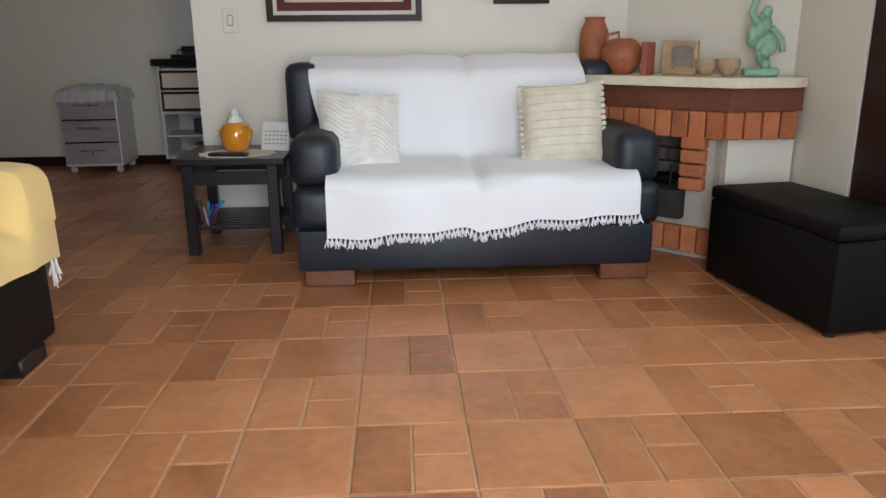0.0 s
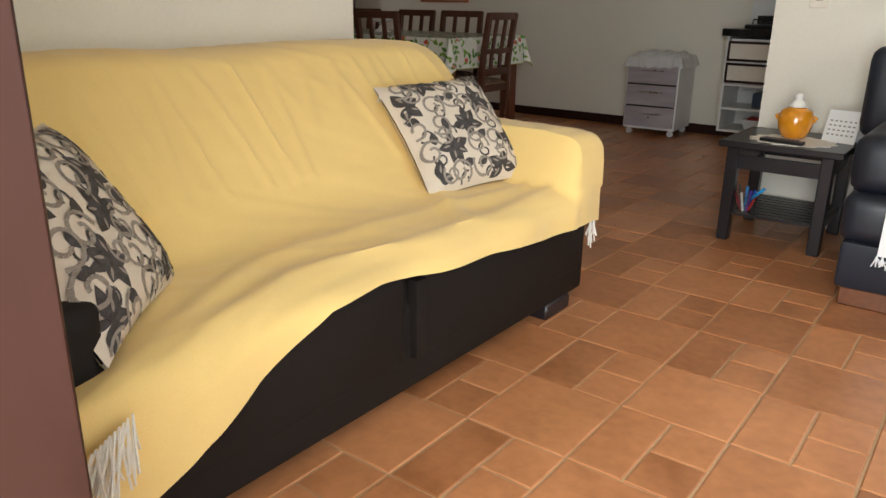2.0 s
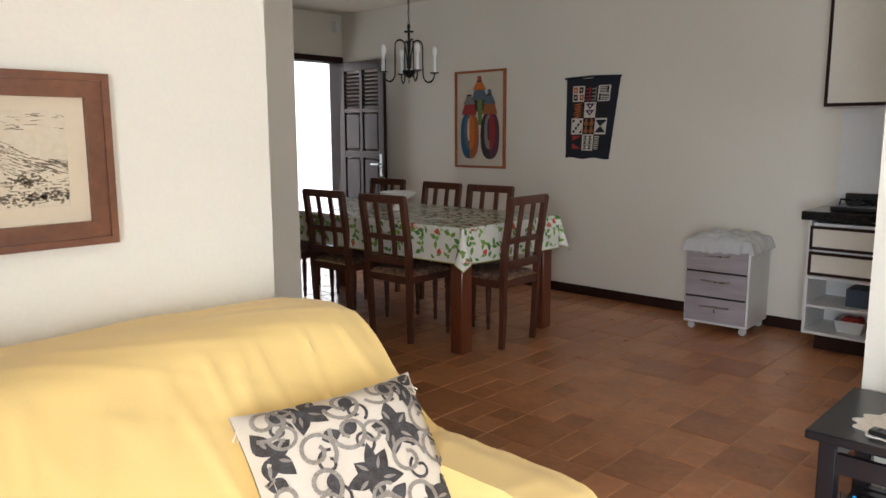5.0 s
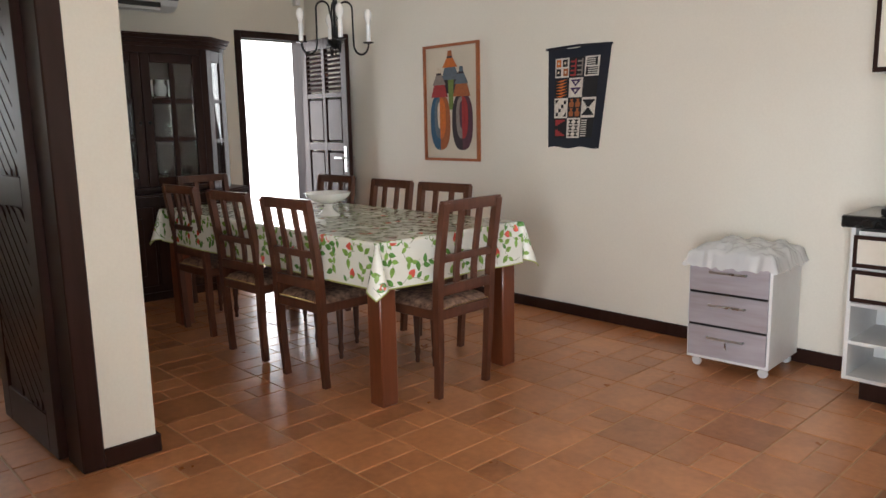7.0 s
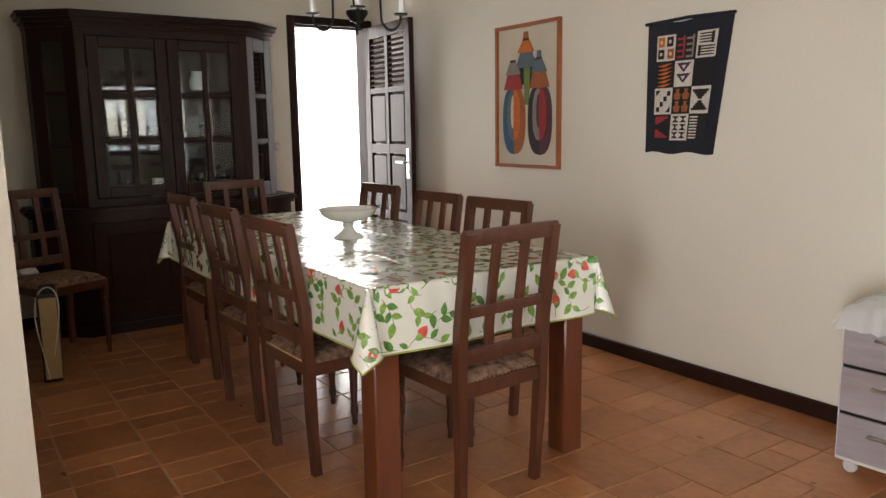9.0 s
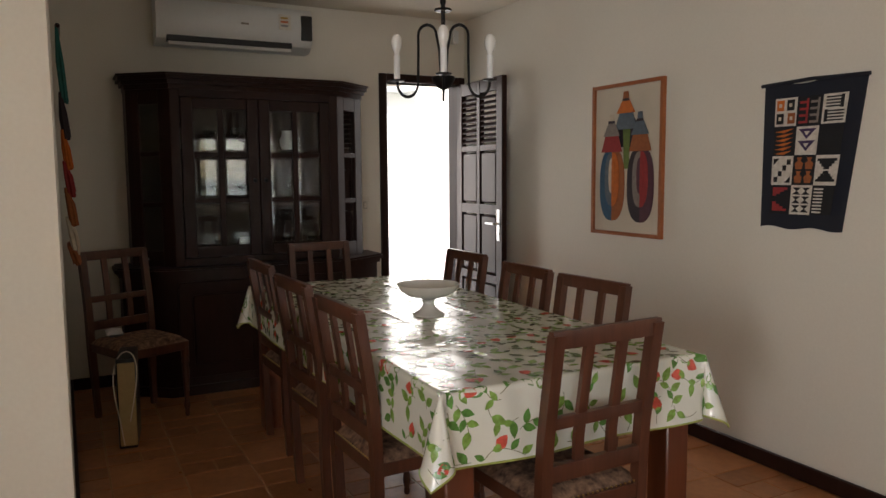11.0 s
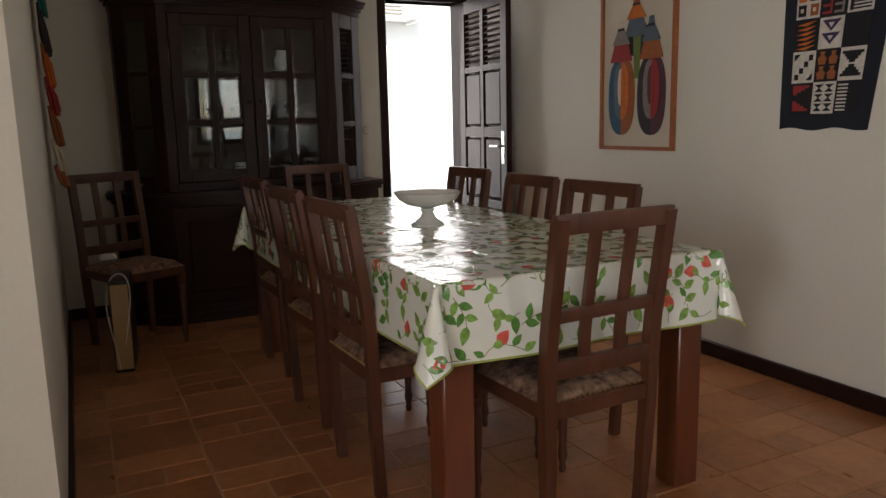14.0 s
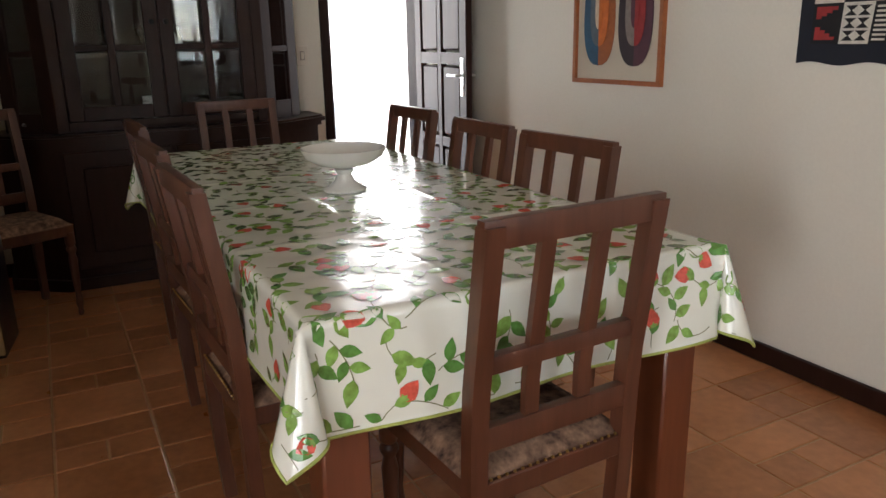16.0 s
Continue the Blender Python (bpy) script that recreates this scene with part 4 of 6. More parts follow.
# local: x along the front, y into the corner
part("mantel", prism([(1.00, 3.96), (1.86, 3.10), (2.11, 3.10), (2.195, 3.16), (2.195, CHY), (CHX, 3.965)], 0.755, 0.795), MARBLE, fp, "cream stone mantel slab")
part("shelf_board", prism([(1.10, 3.96), (1.88, 3.17), (2.19, 3.17), (2.19, 3.4), (1.75, 3.9)], 0.655, 0.754), mat("brown_plank", (0.16, 0.05, 0.025), 0.6, 0.3, 5, 40), fp, "brown wooden board under the mantel")
part("core", boxed(0.0, 0.36, 0.02, 0.3, 0.30, 0.65), MORTAR, fp, m=fm)
part("core", boxed(0.905, flen - 0.004, 0.02, 0.3, 0.0, 0.65), MORTAR, fp, m=fm)
part("core", boxed(0.36, 0.905, 0.02, 0.3, 0.535, 0.65), MORTAR, fp, m=fm)
part("hearth", boxed(0.0, flen + 0.02, 0.012, 0.42, 0.0, 0.17), MORTAR, fp, m=fm)
part("hearth_slab", boxed(0.0, 0.93, -0.03, 0.42, 0.171, 0.30, bevel=0.006), SOOT, fp, "dark sooty hearth slab", m=fm)
part("firebox", boxed(0.33, 0.93, 0.38, 0.42, 0.30, 0.60), SOOT, fp, "sooty firebox", m=fm)
for a, b in ((0.30, 0.345), (0.905, 0.95)):
    part("firebox", boxed(a, b, 0.05, 0.38, 0.30, 0.56), SOOT, fp, m=fm)
part("side_pier", boxed(1.90, 2.19, 3.21, 3.32, 0.0, 0.56), PLASTER, fp, "white plastered side pier")


def brick_mesh(w, d, h, material):
    bm = boxed(-w / 2, w / 2, -d / 2, d / 2, -h / 2, h / 2, bevel=0.004)
    me = bpy.data.meshes.new("brick")
    bm.to_mesh(me)
    bm.free()
    me.materials.append(material)
    return me


def bricks(me, places):
    for m in places:
        o = new("brick", me)
        o.parent = fp
        o.matrix_basis = m


upright = brick_mesh(0.07, 0.06, 0.115, BRICK)
flatb = brick_mesh(0.105, 0.06, 0.052, BRICK)
grey = brick_mesh(0.13, 0.03, 0.06, FIREBRICK)
bricks(upright, [fm @ pose(0.04 + k * 0.078, 0.0, 0.595) for k in range(14)])
bricks(upright, [pose(1.90 + k * 0.078, 3.185, 0.595) for k in range(4)])
bricks(upright, [fm @ pose(0.04 + k * 0.078, 0.0, 0.085) for k in range(14)])
bricks(flatb, [fm @ pose(0.965, 0.0, 0.335 + k * 0.061) for k in range(4)])
bricks(flatb, [fm @ pose(0.06 + (k % 2) * 0.03 + j * 0.114, 0.0, 0.335 + k * 0.061) for k in range(4) for j in range(3) if 0.06 + (k % 2) * 0.03 + j * 0.114 < 0.33])
bricks(grey, [fm @ pose(0.42 + j * 0.14 + (k % 2) * 0.05, 0.36, 0.335 + k * 0.068) for k in range(3) for j in range(4) if j * 0.14 + (k % 2) * 0.05 < 0.44])
grate = thing("fire_grate", EAST_SHIFT @ fm @ pose(0.63, 0.16, 0.302), "black iron fire grate in the fireplace", "fire grate")
for k in range(6):
    part("bar", tube([(-0.2 + k * 0.08, -0.09, 0.10), (-0.2 + k * 0.08, -0.09, 0.035), (-0.2 + k * 0.08, 0.09, 0.03)], 0.007, 6), IRON, grate)
for y in (-0.09, 0.08):
    part("rail", tube([(-0.22, y, 0.024), (0.22, y, 0.024)], 0.008, 6), IRON, grate)
for x in (-0.2, 0.2):
    for y in (-0.09, 0.08):
        part("foot", tube([(x, y, 0), (x, y, 0.024)], 0.008, 6), IRON, grate)

# on the mantel
vase = solid("tall_vase", lathe([(0.055, 0), (0.066, 0.05), (0.072, 0.13), (0.066, 0.2), (0.05, 0.235), (0.044, 0.25), (0.052, 0.262), (0.046, 0.262), (0.038, 0.248)], 24), TERRACOTTA, "tall brown terracotta vase on the mantel", "vase", m=EAST_SHIFT @ pose(1.45, 3.80, 0.796))
rp = thing("round_pot", EAST_SHIFT @ pose(1.55, 3.66, 0.796), "round orange clay pot with a handle on the mantel", "pot")
part("pot", lathe([(0.045, 0), (0.08, 0.03), (0.098, 0.075), (0.092, 0.12), (0.06, 0.155), (0.042, 0.162), (0.036, 0.16), (0.03, 0.15)], 28), TERRACOTTA, rp)
part("handle", tube([(-0.075, 0, 0.145), (-0.07, 0, 0.18), (-0.02, 0, 0.19), (-0.02, 0, 0.163)], 0.007), TERRACOTTA, rp)
bk = thing("carved_panel", EAST_SHIFT @ pose(1.76, 3.47, 0.796, 0, 0, -46), "small carved stone relief panel on the mantel", "ornament")
part("panel", boxed(-0.085, 0.085, -0.015, 0.015, 0, 0.15, bevel=0.006), TANCLAY, bk)
for k in range(7):
    part("relief", tube([(0.02 + 0.05 * math.cos(a), -0.018, 0.03 + k * 0.014 + 0.014 * math.sin(a)) for a in (math.pi * j / 8 for j in range(9))], 0.006, 6), INK_GREY, bk)
solid("red_book", boxed(-0.014, 0.014, -0.05, 0.05, 0, 0.145, bevel=0.002), mat("faded_red_cover", (0.32, 0.09, 0.06), 0.7, 0.2), "faded red book standing on the mantel", "book", m=EAST_SHIFT @ pose(1.64, 3.55, 0.796, 0, 0, -40))
for k, (x, y) in enumerate(((1.85, 3.39), (1.92, 3.32))):
    solid("clay_bowl", lathe([(0.02, 0), (0.042, 0.022), (0.05, 0.05), (0.046, 0.072), (0.043, 0.07), (0.042, 0.04)], 20), TANCLAY, "small round tan clay bowl on the mantel", "bowl", m=EAST_SHIFT @ pose(x, y, 0.796), group="clay bowls")
def figurine():
    bm = bmesh.new()
    box(bm, -0.07, 0.07, -0.035, 0.035, 0, 0.035, bevel=0.008)
    r = random.Random(4)
    for k in range(16):
        a = k * 1.1
        h = 0.05 + 0.014 * k
        w = 0.05 * (1 - 0.55 * abs(k - 7) / 9)
        p = Vector((0.02 * math.cos(a) + 0.02 * math.sin(k * 0.5), 0.012 * math.sin(a), h))
        bmesh.ops.create_icosphere(bm, subdivisions=2, radius=w * r.uniform(0.6, 0.85), matrix=Matrix.Translation(p) @ Matrix.Diagonal((1, 0.7, 1.3, 1)))
    tube([(0.03, 0, 0.2), (0.075, 0, 0.15), (0.085, 0, 0.1)], 0.014, 8, bm)
    tube([(-0.03, 0, 0.22), (-0.055, 0, 0.26), (-0.04, 0, 0.31)], 0.016, 8, bm)
    return bm
solid("ceramic_statue", figurine(), VERDIGRIS, "pale green glazed ceramic statue on the mantel", "statue", m=EAST_SHIFT @ pose(2.02, 3.235, 0.796, 0, 0, -10))

# ---- dining room ----
TX0, TX1, TY0, TY1, TZ = -5.08, -2.845, 4.385, 5.322, 0.766
table = thing("dining_table", Matrix(), "long reddish wooden dining table with square legs", "table")
part("tabletop", boxed(TX0 + 0.012, TX1 - 0.012, TY0 + 0.012, TY1 - 0.012, TZ - 0.05, TZ - 0.004, bevel=0.004), LEGWOOD, table)
for x in (TX0 + 0.02, TX1 - 0.112):
    for y in (TY0 + 0.015, TY1 - 0.104):
        part("leg", boxed(x, x + 0.095, y, y + 0.095, 0, TZ - 0.05, bevel=0.006), LEGWOOD, table)
for y in (TY0 + 0.045, TY1 - 0.07):
    part("apron", boxed(TX0 + 0.12, TX1 - 0.12, y, y + 0.025, TZ - 0.14, TZ - 0.05), LEGWOOD, table)
for x in (TX0 + 0.05, TX1 - 0.075):
    part("apron", boxed(x, x + 0.025, TY0 + 0.11, TY1 - 0.11, TZ - 0.14, TZ - 0.05), LEGWOOD, table)

# the oilcloth: flat on the top, bent over the edges, with free corners
DROP = 0.215
CW, CH = TX1 - TX0 + 2 * DROP, TY1 - TY0 + 2 * DROP


def cloth(a, b):
    """The cloth's point a, b metres from its corner."""
    x, y = a - DROP + TX0, b - DROP + TY0
    ex = max(TX0 - x, 0, x - TX1)
    ey = max(TY0 - y, 0, y - TY1)
    sx = -1 if x < TX0 else 1
    sy = -1 if y < TY0 else 1
    cx, cy = min(max(x, TX0), TX1), min(max(y, TY0), TY1)
    wave = 0.012 * math.sin(x * 9.5 + 1.0) * (ey > 0) + 0.012 * math.sin(y * 11 + 0.5) * (ex > 0)
    if ex > 0 and ey > 0:
        # a corner gathers to a point that swings outward
        d = math.hypot(ex, ey)
        t = math.atan2(ey, ex)
        d *= 1 - 0.09 * math.sin(2 * t) ** 2 * d / (DROP * 1.415)
        out = 0.012 + 0.10 * d * math.sin(2 * t) + 0.18 * d * math.sin(2 * t) ** 2
        fold = 0.03 * math.sin(4 * t) * d / DROP
        drop = d * (0.94 - 0.08 * math.sin(2 * t))
        px = cx + sx * (out * math.cos(t) + 0.010 + fold * math.sin(t))
        py = cy + sy * (out * math.sin(t) + 0.010 - fold * math.cos(t))
        return Vector((px, py, TZ + 0.004 - drop))
    e = max(ex, ey)
    if e > 0:
        bend = 0.018
        k = min(e / bend, 1)
        out = 0.010 * math.sin(k * math.pi / 2) + (e > bend) * (e - bend) * (0.02 if y < TY0 else 0.10) + wave * (0.4 if y < TY0 else 1.0) * (e / DROP)
        drop = (e if e > bend else e * e / (bend * 1.0)) * 0.985
        px = cx + (sx * out if ex > 0 else 0)
        py = cy + (sy * out if ey > 0 else 0)
        return Vector((px, py, TZ + 0.004 - drop))
    # creases of the folded cloth
    cr = 0
    for c in (TX0 + 0.42, TX0 + 0.86, TX0 + 1.30, TX0 + 1.74):
        cr += 0.0022 * math.exp(-((x - c) / 0.009) ** 2)
    for c in (TY0 + 0.32, TY0 + 0.64):
        cr += 0.0022 * math.exp(-((y - c) / 0.009) ** 2)
    rip = 0.0016 * math.sin(34 * math.hypot(x - TX1 + 0.1, y - TY0 - 0.1) + 5 * noise.noise((x * 6, y * 6, 0))) * math.exp(-((x - TX1 + 0.35) ** 2 + (y - TY0 - 0.25) ** 2) / 0.05)
    return Vector((x, y, TZ + 0.004 + cr + rip + 0.0006 * noise.noise((x * 14, y * 14, 1))))


def cloth_place(a, b):
    e = 0.004
    a0, b0 = min(max(a, e), CW - e), min(max(b, e), CH - e)
    p = cloth(a0, b0)
    n = (cloth(a0 + e, b0) - cloth(a0 - e, b0)).cross(cloth(a0, b0 + e) - cloth(a0, b0 - e))
    return p, n.normalized()


tc = thing("tablecloth", Matrix(), "glossy white oilcloth printed with strawberries and leaves on the table", "tablecloth")
part("cloth", sheet(lambda u, v: cloth(u * CW, v * CH), 300, 160), OILCLOTH, tc, smooth=80)
edge = [(0, k * CH / 90) for k in range(90)] + [(k * CW / 180, CH) for k in range(180)] + [(CW, CH - k * CH / 90) for k in range(90)] + [(CW - k * CW / 180, 0) for k in range(181)]
part("hem", tube([cloth(a, b) for a, b in edge], 0.0035, 5), HEM, tc, "green bound hem")
pr = random.Random(12)
leaves, leaves2, berries, stems, caps = [], [], [], [], []
step = 0.104
for i in range(int(CW / step) + 1):
    for j in range(int(CH / step) + 1):
        x, y = (i + 0.5 + pr.uniform(-0.12, 0.12)) * step, (j + (0.25 if i % 2 else 0.75) + pr.uniform(-0.12, 0.12)) * step
        a = pr.uniform(0, 6.28)
        # a bowed stem with leaves in pairs and a strawberry at its tip
        pts = []
        bow = pr.uniform(-1.6, 1.6)
        for k in range(9):
            t = k / 8
            pts.append((x + 0.10 * t * math.cos(a + bow * t), y + 0.10 * t * math.sin(a + bow * t)))
        mx, my = pts[5][0] - x, pts[5][1] - y
        pts = [(p - mx, q - my) for p, q in pts]
        stems += ribbon(pts, 0.0022)
        for k, side in ((1, -1), (2, 1), (4, -1), (5, 1), (7, -1)):
            if pr.random() < 0.85:
                l = pr.uniform(0.034, 0.056)
                (leaves if pr.random() < 0.6 else leaves2).append(leaf_poly(*pts[k], a + bow * k / 8 + side * pr.uniform(0.6, 1.1), l, l * 0.27, 5))
        if pr.random() < 0.45:
            tx, ty = pts[8]
            ba = a + bow + pr.uniform(-0.5, 0.5)
            l, w = 0.044, 0.0185
            prof = [(0, 0.006), (0.004, 0.012), (0.013, w), (0.025, 0.015), (0.036, 0.008), (l, 0)]
            poly = [(p, q) for p, q in prof] + [(p, -q) for p, q in prof[-2::-1]]
            c, s = math.cos(ba), math.sin(ba)
            berries.append([(tx + p * c - q * s, ty + p * s + q * c) for p, q in poly])
            for d in (-0.9, 0, 0.9):
                caps.append(leaf_poly(tx, ty, ba + d, 0.012, 0.0035, 3))


def inside(polys):
    return [q for q in polys if all(0.006 < x < CW - 0.006 and 0.006 < y < CH - 0.006 for x, y in q)]


for nm, polys, material, lift in (("stem_print", stems, STEM, 0.0008), ("leaf_print", leaves, LEAF, 0.0011), ("dark_leaf_print", leaves2, LEAF_DARK, 0.0013), ("strawberry_print", berries, BERRY, 0.0016), ("cap_print", caps, LEAF, 0.0019)):
    o = part(nm, decal(inside(polys), lift, place=cloth_place), material, tc, smooth=0)
    o["kind"] = "stuff"

bowl = thing("pedestal_bowl", pose(-3.866, 4.842, TZ + 0.006) @ Matrix.Diagonal((1, 1, 1.08, 1)), "white porcelain pedestal fruit bowl on the table", "bowl")
part("bowl", lathe([(0.022, 0.062), (0.04, 0.068), (0.085, 0.078), (0.118, 0.098), (0.132, 0.122), (0.128, 0.123), (0.112, 0.103), (0.08, 0.086), (0.03, 0.078), (0.004, 0.077)], 48, wave=lambda a, z: 0.012 * math.cos(12 * a) * (z > 0.09)), PORCELAIN, bowl)
part("foot", lathe([(0.066, 0), (0.066, 0.006), (0.05, 0.014), (0.03, 0.03), (0.022, 0.048), (0.03, 0.061), (0.02, 0.063)], 32, wave=lambda a, z: 0.02 * math.cos(10 * a) * (z < 0.04)), PORCELAIN, bowl)


def chair(m):
    """Back in the plane y = 0, seat towards +y."""
    c = thing("dining_chair", m, "worn red-brown wooden dining chair with a tapestry seat at the table", "chair", "chairs round the table")
    w, sz, top = 0.40, 0.44, 0.935
    for s in (-1, 1):
        x = s * (w / 2 - 0.018)
        line = [(x * 0.93, 0.03, 0.0), (x * 0.95, 0.018, 0.2), (x, 0.012, 0.42), (x, 0.005, 0.60), (x * 1.0, -0.045, top)]
        bm = bmesh.new()
        rings = []
        for k in range(13):
            p = soft_line(line, k / 12)
            hw, hd = 0.0185 - 0.004 * (k < 3), 0.017
            rings.append([bm.verts.new((p[0] + a * hw, p[1] + b * hd, p[2])) for a, b in ((-1, -1), (1, -1), (1, 1), (-1, 1))])
        for p, q in zip(rings, rings[1:]):
            for k in range(4):
                bm.faces.new((p[k], p[(k + 1) % 4], q[(k + 1) % 4], q[k]))
        bm.faces.new(rings[0][::-1])
        bm.faces.new(rings[-1])
        part("back_leg", bm, CHAIRWOOD, c)
        part("front_leg", lathe([(0.010, 0), (0.013, 0.015), (0.010, 0.03), (0.017, 0.06), (0.012, 0.10), (0.016, 0.16), (0.020, 0.27), (0.014, 0.30), (0.022, 0.315), (0.022, 0.325), (0.016, 0.335), (0.022, 0.345), (0.022, 0.40)], 14, None, (s * (w / 2 - 0.03), 0.385)), CHAIRWOOD, c)
    tilt = lambda z: 0.005 - 0.050 * max(0, (z - 0.60) / (top - 0.60)) ** 1.1
    inner = w / 2 - 0.034
    def rail(z0, z1, name, ext=0.0):
        def bow(x):
            return 0.0
        bm = bmesh.new()
        box(bm, -inner - ext, inner + ext, -0.012, 0.012, z0, z1, bevel=0.004, seg=2)
        part(name, bm, CHAIRWOOD, c, m=pose(0, tilt((z0 + z1) / 2), 0))
    rail(top - 0.045, top + 0.006, "top_rail", 0.034)
    rail(0.655, 0.69, "cross_rail")
    rail(0.50, 0.55, "lower_rail")
    for x in (-0.062, 0.062):
        bm = bmesh.new()
        rings = []
        for k in range(6):
            z = 0.545 + (top - 0.04 - 0.545) * k / 5
            y = tilt(z) + 0.001
            rings.append([bm.verts.new((x + a * 0.016, y + b * 0.0075, z)) for a, b in ((-1, -1), (1, -1), (1, 1), (-1, 1))])
        for p, q in zip(rings, rings[1:]):
            for k in range(4):
                bm.faces.new((p[k], p[(k + 1) % 4], q[(k + 1) % 4], q[k]))
        part("slat", bm, CHAIRWOOD, c)
    fr = bmesh.new()
    box(fr, -w / 2 + 0.012, w / 2 - 0.012, 0.375, 0.40, 0.385, 0.435, bevel=0.004)
    for s in (-1, 1):
        box(fr, min(s * (w / 2 - 0.012), s * (w / 2 - 0.035)), max(s * (w / 2 - 0.012), s * (w / 2 - 0.035)), 0.02, 0.376, 0.385, 0.434, bevel=0.004)
    box(fr, -w / 2 + 0.034, w / 2 - 0.034, 0.0, 0.022, 0.385, 0.434, bevel=0.004)
    part("seat_frame", fr, CHAIRWOOD, c)
    def pad(u, v):
        a, b = 2 * u - 1, 2 * v - 1
        return (a * (w / 2 - 0.008), 0.205 + b * 0.195, 0.434 + 0.035 * (max(0, (1 - a ** 6) * (1 - b ** 6))) ** 0.5)
    part("seat", sheet(pad, 14, 14), TAPESTRY_SEAT, c, "brown floral tapestry upholstery")
    studs = bmesh.new()
    for k in range(22):
        t = k / 21
        bmesh.ops.create_icosphere(studs, subdivisions=1, radius=0.004, matrix=Matrix.Translation((-w / 2 + 0.012 + t * (w - 0.024), 0.0, 0.440)))
    o = part("stud_row", studs, BRASS, c, "row of dark brass studs")
    o["kind"] = "stuff"
    return c


first = chair(pose(-2.745, 4.828, 0, 0, 0, 90 + 3))
for x, y, r in ((-4.63, 5.405, 180 + 1), (-3.95, 5.345, 180 - 2), (-3.455, 5.335, 180 + 4), (-4.72, 4.385, 2), (-4.045, 4.352, 3), (-3.435, 4.335, 2), (-5.55, 4.92, -86)):
    copy_thing(first, pose(x, y, 0, 0, 0, r))
corner = copy_thing(first, pose(-5.72, 3.76, 0, 0, 0, -66))
tagged(corner, "red-brown wooden chair standing alone beside the hutch", group="spare chairs")
solid("folded_cloth", cushion_mesh(0.13, 0.09, 0.018, 8, 0.01), WHITECLOTH, "small crumpled white cloth on the spare chair", "cloth", m=pose(-5.60, 3.72, 0.487))

# leaning dark case with a pale edge and a cord
case = thing("instrument_case", pose(-5.06, 3.735, 0, 0, 0, -8), "dark case with a pale cream edge leaning by the wall", "case")
part("case_body", boxed(-0.26, 0.03, -0.045, 0.045, 0.0, 0.46, bevel=0.012, seg=2), BLACKPLASTIC, case)
part("edge_panel", boxed(0.0305, 0.045, -0.035, 0.045, 0.02, 0.44, bevel=0.003), mat("cream_board", (0.52, 0.40, 0.20), 0.7, 0.1), case, "cream board edge")
part("cord", tube([(0.03 + 0.03 * math.sin(k / 20 * 9), 0.055 * math.sin(k / 20 * 6.0), 0.02 + 0.47 * math.sin(math.pi * k / 20) ** 0.7) for k in range(21)], 0.003, 6), FRINGE, case, "thin pale cord")


